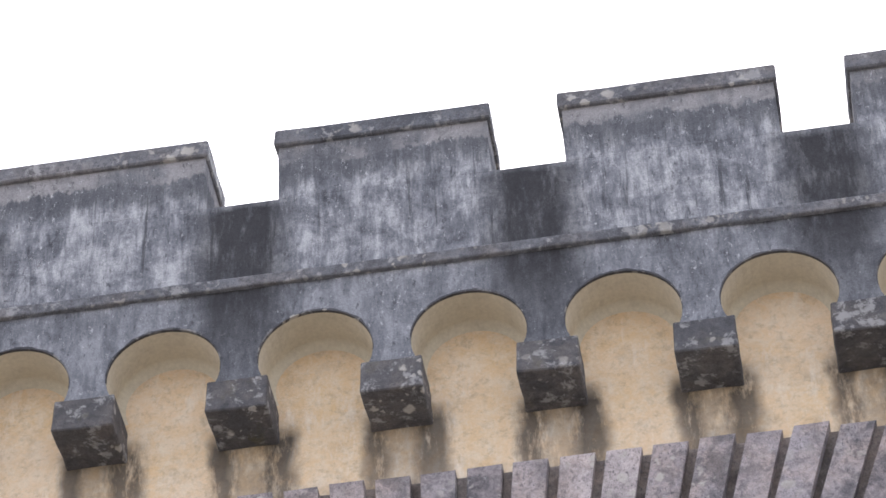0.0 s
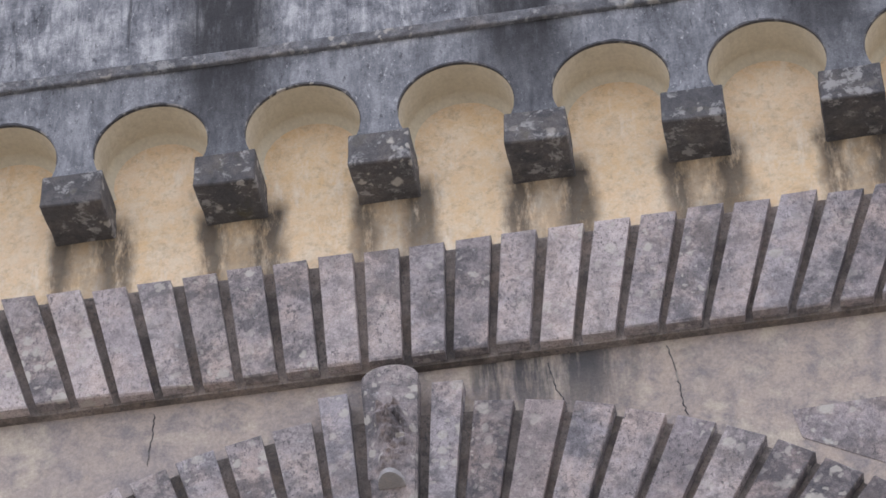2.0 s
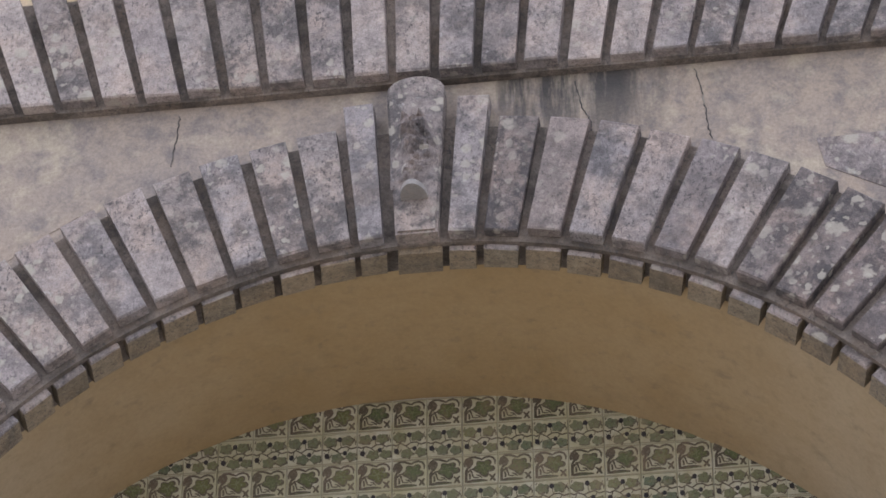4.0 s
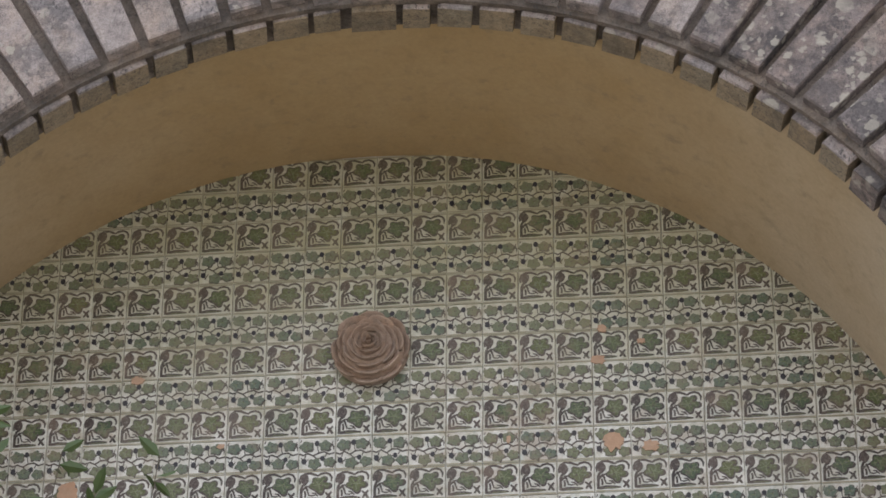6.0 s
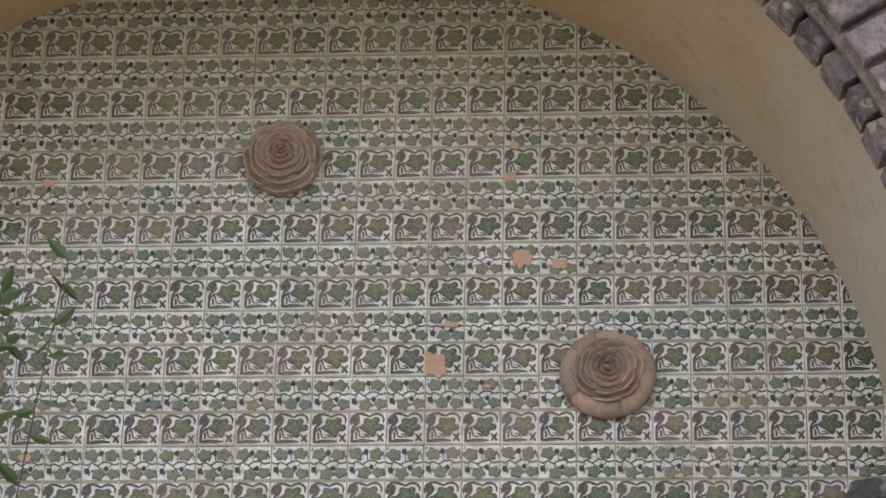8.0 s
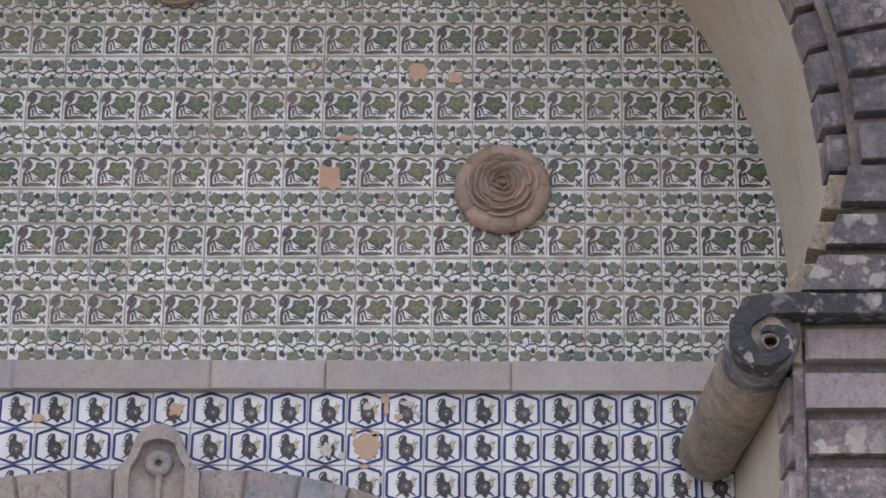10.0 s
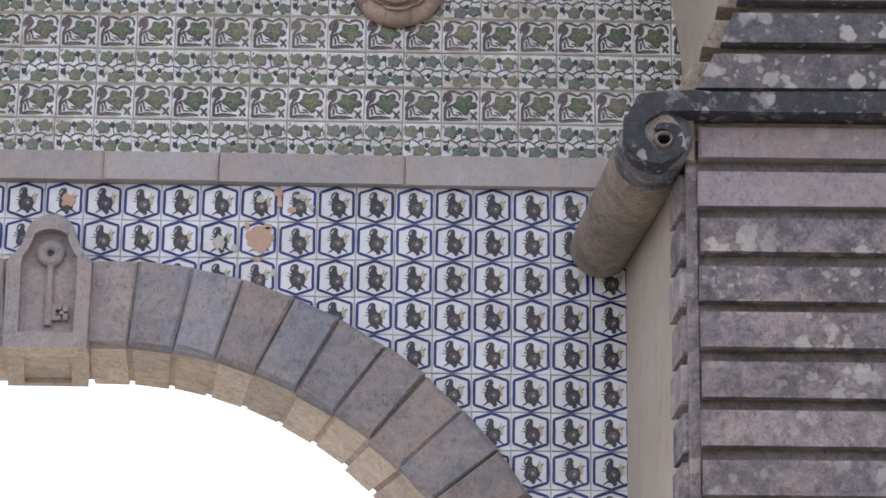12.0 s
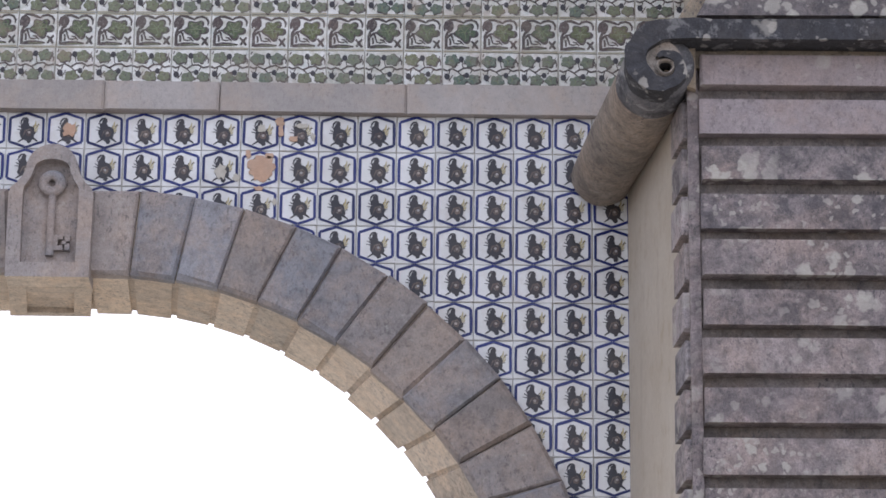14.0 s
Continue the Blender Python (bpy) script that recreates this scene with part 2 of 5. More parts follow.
def glaze_material(name, c1, c2, rough=0.25, worn=0.25, age=0.0, vault_tint=0.0):
    n = Nodes(name, rough)
    col = n.mix(n.rnd, c1, c2)
    col = n.mix(n.ramp(n.noise(60, 5, 0.7), (0.45, 0.0), (0.75, worn)), col, tuple(0.7 * v + 0.03 for v in c1))
    col = n.mix(n.ramp(n.noise(4, 4), (0.5, 0.0), (0.75, worn * min(1.0, 2.5 * c1[1]))), col, (0.30, 0.27, 0.20))
    if age:
        if c1[1] < 0.4:                          # thin strokes let the pale ground show through
            col = n.mix(n.ramp(n.noise(95, 4, 0.7), (0.52, 0.0), (0.68, 0.5)), col, (0.42, 0.42, 0.36))
        if c1[1] > 0.4 and age > 0.4:            # colour that ran in the kiln, lime and algae stains
            col = n.mix(n.ramp(n.noise(20, 5, 0.7, n.warp(0.04, 18)), (0.47, 0.0), (0.64, 0.55)), col, (0.40, 0.41, 0.31))
            col = n.mix(n.ramp(n.noise(24, 4, 0.65, n.warp(0.06, 10)), (0.54, 0.0), (0.68, 0.5)), col, (0.46, 0.53, 0.52))
            col = n.mix(n.ramp(n.noise(33, 4, 0.7), (0.55, 0.0), (0.66, 0.6)), col, (0.83, 0.83, 0.82))
        fade = n.math("FRACT", n.math("MULTIPLY", n.rnd, 13.3))
        col = n.mix(n.ramp(fade, (0.6, 0.0), (1.0, 0.35 * age)), col, (0.36, 0.34, 0.26))
        blot = n.math("MULTIPLY", n.ramp(n.noise(13, 6, 0.7, n.warp(0.05, 15)), (0.47, 0.0), (0.60, 0.9)), n.ramp(n.noise(1.7, 3), (0.42, 0.12), (0.58, 1.0)))
        col = n.mix(n.math("MULTIPLY", blot, age), col, (0.36, 0.27, 0.20))
    if vault_tint:                                    # yellow-green of the vault's bounced light painted into the upper tiles, in drifts
        sep = n.add("ShaderNodeSeparateXYZ")
        n.put(sep.inputs[0], n.warp(0.7, 1.6))
        bounce = n.ramp(n.math("SUBTRACT", sep.outputs[2], 7.3), (0.0, 0.0), (0.95, vault_tint))
        col = n.mix(n.math("MULTIPLY", bounce, n.ramp(n.noise(9, 5, 0.7), (0.35, 0.55), (0.6, 1.0))), col, (0.45, 0.43, 0.25))
    n.b.inputs["Specular IOR Level"].default_value = 0.3
    return n.done(col, n.noise(25, 3), 0.15, 0.003)


M_PARAPET = parapet_material()
M_OCHRE = ochre_material()
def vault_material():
    """Ochre limewash on the crown, grading to paler grey-beige on the reveals."""
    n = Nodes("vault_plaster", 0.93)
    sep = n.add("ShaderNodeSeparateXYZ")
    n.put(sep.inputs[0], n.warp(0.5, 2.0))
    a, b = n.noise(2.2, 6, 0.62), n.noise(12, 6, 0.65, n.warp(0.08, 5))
    # share of the paler grey-beige, full low down and none at the crown
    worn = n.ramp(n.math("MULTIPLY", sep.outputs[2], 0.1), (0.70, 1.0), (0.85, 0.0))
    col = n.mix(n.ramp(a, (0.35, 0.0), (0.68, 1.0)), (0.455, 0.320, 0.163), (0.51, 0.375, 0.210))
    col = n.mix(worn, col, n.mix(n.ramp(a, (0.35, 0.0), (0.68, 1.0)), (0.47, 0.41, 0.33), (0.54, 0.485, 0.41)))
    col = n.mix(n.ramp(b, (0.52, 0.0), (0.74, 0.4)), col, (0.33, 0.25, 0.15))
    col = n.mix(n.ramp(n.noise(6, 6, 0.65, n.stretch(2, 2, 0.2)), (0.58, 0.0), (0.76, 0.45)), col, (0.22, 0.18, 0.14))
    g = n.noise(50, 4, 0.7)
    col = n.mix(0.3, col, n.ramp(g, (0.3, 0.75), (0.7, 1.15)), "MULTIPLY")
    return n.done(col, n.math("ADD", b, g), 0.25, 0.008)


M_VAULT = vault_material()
M_NICHE = plaster_material("pale_niche_plaster", (0.53, 0.475, 0.36), (0.59, 0.53, 0.41), (0.36, 0.31, 0.24), 0.35)
def wall_material():
    """Grey-pink render with ochre and grey clouds, and black drips from the joints of the band above."""
    n = Nodes("grey_pink_wall_render", 0.92)
    a, b = n.noise(2.0, 7, 0.68, n.warp(0.2, 3)), n.noise(9, 7, 0.72, n.warp(0.12, 5))
    col = n.mix(n.ramp(a, (0.33, 0.0), (0.66, 1.0)), (0.33, 0.285, 0.265), (0.43, 0.35, 0.285))
    col = n.mix(n.ramp(b, (0.45, 0.0), (0.64, 0.85)), col, (0.21, 0.19, 0.195))
    col = n.mix(n.ramp(n.noise(5, 6, 0.7, n.warp(0.3, 2)), (0.52, 0.0), (0.66, 0.75)), col, (0.52, 0.45, 0.36))
    sep = n.add("ShaderNodeSeparateXYZ")
    n.put(sep.inputs[0], n.warp(0.15, 5))
    run = n.noise(6, 6, 0.65, n.stretch(1.8, 1.8, 0.25))
    span = n.ramp(n.math("MULTIPLY", n.math("ADD", sep.outputs[0], 2.0), 0.25), (0.265, 0.1), (0.29, 1.0), (0.40, 1.0), (0.45, 0.15))
    high = n.ramp(n.math("SUBTRACT", sep.outputs[2], 8.4), (0.2, 0.0), (0.62, 1.0))
    drip = n.math("MULTIPLY", n.math("MULTIPLY", span, high), n.ramp(run, (0.34, 0.0), (0.52, 0.92)))
    col = n.mix(drip, col, (0.05, 0.05, 0.055))
    g = n.noise(80, 5, 0.75)
    col = n.mix(0.6, col, n.ramp(g, (0.3, 0.6), (0.7, 1.25)), "MULTIPLY")
    return n.done(col, n.math("ADD", n.math("MULTIPLY", b, 1.5), g), 0.3, 0.008)


M_WALL = wall_material()
M_BLOCK = stone_material("rusticated_limestone", (0.335, 0.294, 0.298), (0.43, 0.375, 0.362), 0.30, 0.8)
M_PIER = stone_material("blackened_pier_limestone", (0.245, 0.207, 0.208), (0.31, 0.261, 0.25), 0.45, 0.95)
M_SOOT = stone_material("soot_dark_limestone", (0.135, 0.122, 0.126), (0.215, 0.187, 0.185), 0.45, 0.9)
# Brown-grey stone, darkened for the grooves' shade; swing adds black stains.
M_GROOVE = stone_material("groove_shaded_stone", (0.215, 0.186, 0.17), (0.245, 0.21, 0.188), 0.0, 0.4, 0.0, 0.0, 0.85)
M_DARK = stone_material("blackened_stone", (0.145, 0.144, 0.155), (0.20, 0.196, 0.205), 0.20, 0.9, 0.0, 0.5)
M_CORBEL = stone_material("lichened_corbel_stone", (0.075, 0.071, 0.072), (0.155, 0.146, 0.146), 0.12, 0.95, 0.5, 0.5)
M_BLACK = stone_material("black_crusted_stone", (0.045, 0.045, 0.052), (0.075, 0.072, 0.075), 0.2, 0.85, 0.0, 0.28)
M_GATE = stone_material("warm_grey_gate_stone", (0.31, 0.30, 0.318), (0.42, 0.355, 0.312), 0.0, 0.34, coarse=0.65)
# Pale limestone with warm bounced sunlight put into its cream.
M_SOFFIT = stone_material("bounce_lit_soffit_stone", (0.64, 0.54, 0.435), (0.72, 0.62, 0.50), 0.0, 0.3, coarse=0.7)
# For soffit stones: the vault's bounced brown is put into the colour.
M_RING = stone_material("brown_grey_ring_stone", (0.30, 0.245, 0.182), (0.35, 0.29, 0.215), 0.0, 0.4)
M_LEDGE = stone_material("smooth_grey_ledge_stone", (0.40, 0.378, 0.375), (0.435, 0.392, 0.365), 0.0, 0.04, coarse=0.3)
M_PINK = stone_material("clean_pink_limestone", (0.30, 0.25, 0.25), (0.325, 0.272, 0.266), 0.08, 0.3, coarse=0.55)
M_ROLL = stone_material("brown_weathered_roll", (0.39, 0.33, 0.275), (0.40, 0.34, 0.285), 0.0, 0.45, 0.0, 0.0, 0.45)
M_ROSE = stone_material("terracotta_rosette", (0.39, 0.292, 0.235), (0.46, 0.347, 0.278), 0.0, 0.22, coarse=0.5)
M_MORTAR = plaster_material("tile_mortar", (0.50, 0.47, 0.41), (0.56, 0.53, 0.47), (0.3, 0.26, 0.21), 0.4)
M_GROUND = plaster_material("gravel_ground", (0.30, 0.275, 0.235), (0.35, 0.32, 0.275), (0.22, 0.20, 0.17), 0.4, 25)
M_GREEN_BASE = glaze_material("cream_glaze", (0.735, 0.735, 0.715), (0.84, 0.84, 0.825), 0.35, 0.45, 0.58, 0.75)
M_WHITE_BASE = glaze_material("white_glaze", (0.69, 0.692, 0.695), (0.78, 0.78, 0.785), 0.25, 0.2, 0.22)
M_LEAF = glaze_material("leaf_green_glaze", (0.07, 0.105, 0.06), (0.135, 0.15, 0.065), 0.25, 0.3, 0.45, 0.16)
M_VINE = glaze_material("vine_green_glaze", (0.105, 0.15, 0.12), (0.19, 0.20, 0.115), 0.25, 0.4, 0.45, 0.18)
M_BROWN = glaze_material("manganese_brown_glaze", (0.042, 0.034, 0.035), (0.105, 0.08, 0.077), 0.28, 0.3, 0.3, 0.13)
M_PURPLE = glaze_material("faded_purple_glaze", (0.07, 0.052, 0.054), (0.13, 0.098, 0.092), 0.28, 0.3, 0.3, 0.13)
M_VEIN = glaze_material("pale_vein_glaze", (0.17, 0.205, 0.11), (0.27, 0.29, 0.18), 0.25, 0.2)
M_INK = glaze_material("ink_dark_glaze", (0.035, 0.035, 0.045), (0.06, 0.055, 0.06), 0.28, 0.2)
M_BLUE = glaze_material("cobalt_blue_glaze", (0.016, 0.021, 0.085), (0.034, 0.046, 0.19), 0.25, 0.2)
M_TAN = glaze_material("tan_border_glaze", (0.33, 0.30, 0.215), (0.40, 0.38, 0.29), 0.3, 0.4)
M_STRAW = glaze_material("straw_glaze", (0.45, 0.38, 0.2), (0.5, 0.45, 0.3), 0.28, 0.3)
M_CLAY = plaster_material("bare_clay_biscuit", (0.50, 0.31, 0.21), (0.55, 0.39, 0.29), (0.48, 0.36, 0.28), 0.6)


def leaf_material(name, c1, c2):
    n = Nodes(name, 0.45)
    col = n.mix(n.noise(30, 3), c1, c2)
    return n.done(col, n.noise(80, 2), 0.2, 0.002)


M_FOLIAGE = leaf_material("shrub_leaf", (0.03, 0.06, 0.015), (0.08, 0.12, 0.035))
M_STEM = leaf_material("shrub_stem", (0.05, 0.04, 0.025), (0.09, 0.07, 0.04))

# ---- building helpers ----
ZE = EYE                                   # heights below are given from the eye's level
FACE = Matrix.Translation((-0.7, 9.5, ZE)) @ Matrix.Rotation(radians(-0.85), 4, "Z") @ Matrix.Translation((0.7, -9.5, 0))
BACK = Matrix.Translation((0, 0, ZE))
rng = random.Random(7)


def mesh_of(name, bm, mats, frame_matrix=None):
    if frame_matrix is not None:
        bm.transform(frame_matrix)
    bmesh.ops.recalc_face_normals(bm, faces=bm.faces)
    me = bpy.data.meshes.new(name)
    bm.to_mesh(me)
    bm.free()
    for m in mats if isinstance(mats, (list, tuple)) else (mats,):
        me.materials.append(m)
    return me


def solid(name, bm, mats, label="", category="", kind="", group="", at=None):
    return tagged(new(name, mesh_of(name, bm, mats, at)), label, category, group, kind)


def part(name, bm, mats, parent, label="", at=None, kind=""):
    ob = new(name, mesh_of(name, bm, mats, at))
    ob.parent = parent
    return tagged(ob, label, kind=kind)


def thing(name, place, label, category, group=""):
    ob = new(name)
    ob.matrix_basis = place
    ob.empty_display_size = 0.1
    return tagged(ob, label, category, group)


def prism(bm, outline, y0, y1, mi=0, sides=None):
    """A slab of an outline in x and z, from y0 (front) to y1; sides: material index by edge number."""
    a = [bm.verts.new((x, y0, z)) for x, z in outline]
    b = [bm.verts.new((x, y1, z)) for x, z in outline]
    n = len(outline)
    bm.faces.new(a).material_index = mi
    bm.faces.new(b[::-1]).material_index = mi
    for i in range(n):
        f = bm.faces.new((a[i], b[i], b[(i + 1) % n], a[(i + 1) % n]))
        f.material_index = sides(i) if sides else mi
    return bm


def box(bm, x0, x1, y0, y1, z0, z1, mi=0):
    return prism(bm, [(x0, z0), (x1, z0), (x1, z1), (x0, z1)], y0, y1, mi)


def block(bm, quad, y0, y1, c=0.006, wear=0.003, mi=0):
    """A dressed stone: a quad in x and z with worn, chamfered front edges."""
    cx, cz = sum(p[0] for p in quad) / 4, sum(p[1] for p in quad) / 4

    def ring(inset, y, w):
        out = []
        for x, z in quad:
            d = math.hypot(x - cx, z - cz)
            k = 1 - 1.4 * inset / d
            out.append(bm.verts.new((cx + (x - cx) * k + rng.uniform(-w, w), y + rng.uniform(-w, w), cz + (z - cz) * k + rng.uniform(-w, w))))
        return out
    r0, r1, r2 = ring(c, y0, wear), ring(0, y0 + c, wear * 0.6), ring(0, y1, 0)
    bm.faces.new(r0).material_index = mi
    for u, v in ((r0, r1), (r1, r2)):
        for i in range(4):
            bm.faces.new((u[i], v[i], v[(i + 1) % 4], u[(i + 1) % 4])).material_index = mi
    bm.faces.new(r2[::-1]).material_index = mi
    return bm


def loft(bm, rings, mi=0, closed=False):
    vs = [[bm.verts.new(p) for p in r] for r in rings]
    for u, v in zip(vs, vs[1:]):
        for i in range(len(u) - (0 if closed else 1)):
            j = (i + 1) % len(u)
            bm.faces.new((u[i], v[i], v[j], u[j])).material_index = mi
    return vs


def roughen(bm, amount, scale, cuts=0):
    if cuts:
        bmesh.ops.subdivide_edges(bm, edges=bm.edges, cuts=cuts, use_grid_fill=True)
    for v in bm.verts:
        v.co += amount * noise.noise_vector(v.co * scale)
    return bm


def mirrored(quad, axis):
    return [(2 * axis - x, z) for x, z in quad][::-1]


# ---- ground ----
bm = bmesh.new()
box(bm, -2500, 2500, -2500, 2500, -0.4, 0.0)
solid("ground", bm, M_GROUND, "pale trodden gravel ground before the gate", "ground", "structure")

# ---- front wall: big arch, stone below, ochre above ----
AX, AZ = -1.255, 4.465                            # axis and springing of the big arch
LEFT, RIGHT = -7.6, 5.2


CX, CZ, CR = -1.232, 4.386, 2.3166                 # circle of the voussoirs' lower edge


def arch(deg, grow=0.0):
    r = CR + grow - 0.022 * min(max((abs(deg) - 35) / 45, 0), 1)
    return CX + r * math.sin(radians(deg)), CZ + r * math.cos(radians(deg))


def jamb_side(s):
    """From springing down to the ground at one side: the flare above the impost, then the pier's inner edge."""
    pts = [(1.05, 4.35), (1.02, 4.25), (0.96, 4.17), (0.86, 4.08), (0.80, 4.0), (0.82, 3.9), (0.82, -1.6)]
    return pts if s > 0 else [(2 * AX - x, z) for x, z in pts]


opening = jamb_side(-1)[::-1] + [arch(d, 0.06) for d in range(-88, 89, 4)] + jamb_side(1)
outline = [(RIGHT, -1.6), (RIGHT, 8.0), (LEFT, 8.0), (LEFT, -1.6)] + opening
bm = bmesh.new()
prism(bm, outline, 9.515, 9.74)
facade = solid("wall_front", bm, M_WALL, "weathered grey-pink rendered wall round a great arch", "wall", "structure", at=FACE)
bm = bmesh.new()
box(bm, LEFT, RIGHT, 9.498, 9.74, 8.004, 9.3)
solid("wall_upper", bm, M_OCHRE, "ochre limewashed wall with black runs under corbels", "wall", "structure", at=FACE)

# vault between the front arch and the tiled gate wall, running back at a slight skew
BX, BZ, BR, YB = -1.39, 4.40, 2.30, 10.59


def vault_ring(y, f):
    """f: 0 at the front, 1 at the gate wall."""
    cx, cz = AX - 0.03 + (BX - AX + 0.03) * f, 4.44 + (BZ - 4.44) * f
    rx, rz = 2.30, 2.275 + (BR - 2.275) * f
    half = [(rx * math.sin(radians(d)), cz + rz * math.cos(radians(d))) for d in range(0, 91, 3)]
    k = 1 - f
    half += [(2.27 * k + 2.29 * f, 4.30), (2.22 * k + 2.29 * f, 4.18), (2.14 * k + 2.28 * f, 4.08), (2.10 * k + 2.22 * f, 3.98),
             (2.092 * k + 2.085 * f, 3.90), (2.092 * k + 2.085 * f, -1.6)]
    full = [(-x, z) for x, z in half[:0:-1]] + half
    return [(cx + x, y, z) for x, z in full]


bm = bmesh.new()
yf = 9.62
loft(bm, [vault_ring(yf + (YB + 0.02 - yf) * i / 8, i / 8) for i in range(9)])
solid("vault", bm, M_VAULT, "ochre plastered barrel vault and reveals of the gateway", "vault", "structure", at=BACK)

# plain masonry that closes the gatehouse behind the front
bm = bmesh.new()
box(bm, LEFT, RIGHT, 9.80, 11.05, 7.30, 7.60)
solid("roof_terrace", bm, M_WALL, "plain rendered roof terrace of the gatehouse", "roof", "structure", at=BACK)
for name, x0, x1, y0, y1 in (("wall_rear_1", LEFT, -4.404, YB, 11.05), ("wall_rear_2", 1.604, RIGHT, YB, 11.05), ("wall_end_1", LEFT, LEFT + 0.3, 9.85, YB - 0.004), ("wall_end_2", RIGHT - 0.3, RIGHT, 9.80, YB - 0.004)):
    bm = bmesh.new()
    box(bm, x0, x1, y0, y1, -1.6, 7.296)
    solid(name, bm, M_WALL, "plain rendered gatehouse wall", "wall", "structure", at=BACK)

# ---- flat band of leaning stones ----
band = thing("stone_band", Matrix.Translation((-1.1, 9.47, ZE + 7.39)), "band of leaning grey rusticated stones below an ochre wall", "string course")
band_inv = band.matrix_basis.inverted()
bm = bmesh.new()
box(bm, LEFT, RIGHT, 9.477, 9.53, 7.436, 7.996)
part("backing", bm, M_GROOVE, band, "recessed stone, groove shade in its colour", at=band_inv @ FACE)


def joint_x(k, z):
    """The line of the joint number k: joints fan out upwards."""
    low, high = -1.191 + 0.1640 * k, -1.1854 + 0.1833 * k
    return low + (high - low) * (z - 7.444) / 0.54


for k in range(-22, 23):
    top = 8.0 + rng.uniform(-0.004, 0.01)
    low = 7.449 + rng.uniform(-0.005, 0.005)
    g0, g1 = 0.017 + rng.uniform(-0.003, 0.003), 0.023
    bm = bmesh.new()
    block(bm, [(joint_x(k, low) + g0, low), (joint_x(k + 1, low) - g0, low), (joint_x(k + 1, top) - g1, top), (joint_x(k, top) + g1, top)], 9.425 + rng.uniform(-0.008, 0.008), 9.49)
    part("leaning_stone", bm, M_BLOCK, band, at=band_inv @ FACE)

def skew(bm):
    """The soffit runs back at a slant."""
    for v in bm.verts:
        v.co.x -= 0.12 * (v.co.y - 9.482)


# ---- big arch: voussoirs, inner ring and keystone ----
big_arch = thing("great_arch", Matrix.Translation((AX, 9.45, ZE + AZ)), "great arch of grooved grey voussoirs spotted with lichen", "arch")
arch_inv = big_arch.matrix_basis.inverted() @ FACE
bm = bmesh.new()
degs = [d for d in range(-90, 91, 3)]
inner, outer = [arch(d, -0.027) for d in degs], [arch(d, 0.50) for d in degs]
deep_ring = [arch(d, -0.008) for d in degs]
loft(bm, [[(x, 9.478, z) for x, z in outer], [(x, 9.478, z) for x, z in inner], [(x, 9.504, z) for x, z in inner], [(x, 9.504, z) for x, z in deep_ring], [(x, 9.66, z) for x, z in deep_ring]])
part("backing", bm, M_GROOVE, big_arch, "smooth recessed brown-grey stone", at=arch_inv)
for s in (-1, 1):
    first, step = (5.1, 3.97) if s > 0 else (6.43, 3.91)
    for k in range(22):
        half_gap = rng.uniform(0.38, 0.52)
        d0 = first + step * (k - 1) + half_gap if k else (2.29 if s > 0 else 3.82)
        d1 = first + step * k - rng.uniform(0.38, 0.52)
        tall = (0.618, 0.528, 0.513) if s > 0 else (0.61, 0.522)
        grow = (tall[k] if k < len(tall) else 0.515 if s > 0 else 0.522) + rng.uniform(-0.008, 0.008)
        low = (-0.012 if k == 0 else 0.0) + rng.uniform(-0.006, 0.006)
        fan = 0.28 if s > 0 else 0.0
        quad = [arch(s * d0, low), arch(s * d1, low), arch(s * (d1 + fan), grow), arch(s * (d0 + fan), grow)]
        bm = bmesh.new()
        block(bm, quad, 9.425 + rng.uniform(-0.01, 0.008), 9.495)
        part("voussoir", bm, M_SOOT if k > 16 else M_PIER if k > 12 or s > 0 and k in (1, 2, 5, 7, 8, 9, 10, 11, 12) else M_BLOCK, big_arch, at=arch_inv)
        e0, e1 = d0 - 0.10, d1 + 0.10
        deep = -0.043 - 0.055 * min(max((d0 - 15) / 65, 0), 1) + rng.uniform(-0.004, 0.004)
        bm = bmesh.new()
        block(bm, [arch(s * e0, deep), arch(s * e1, deep), arch(s * e1, 0.04), arch(s * e0, 0.04)], 9.502 + rng.uniform(-0.003, 0.003), 9.628 + rng.uniform(-0.006, 0.006), 0.006, 0.004)
        for f in bm.faces:                       # lit front in its own stone, underside browned: light put into the colours
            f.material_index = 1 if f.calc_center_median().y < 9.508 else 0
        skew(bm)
        part("soffit_stone", bm, [M_RING if k < 12 else M_PIER, M_BLOCK if k < 12 else M_SOOT], big_arch, "soffit stone, lit grey front and bounce-browned underside coloured in", at=arch_inv)
    for (zt, zb, xt, xb) in ((4.432, 4.305, 1.020, 0.993), (4.263, 4.156, 0.978, 0.938), (4.114, 3.994, 0.915, 0.851)):
        quad = [(xb, zb), (1.9, zb), (1.9, zt), (xt, zt)]
        quad2 = [(xb - 0.06, zb + 0.01), (xb + 0.05, zb), (xt + 0.05, zt), (xt - 0.06, zt)]
        if s < 0:
            quad, quad2 = mirrored(quad, AX), mirrored(quad2, AX)
        bm = bmesh.new()
        block(bm, quad, 9.425, 9.485)
        part("voussoir", bm, M_SOOT, big_arch, at=arch_inv)
        bm = bmesh.new()
        block(bm, quad2, 9.495, 9.64)
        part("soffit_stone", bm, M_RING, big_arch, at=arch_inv)

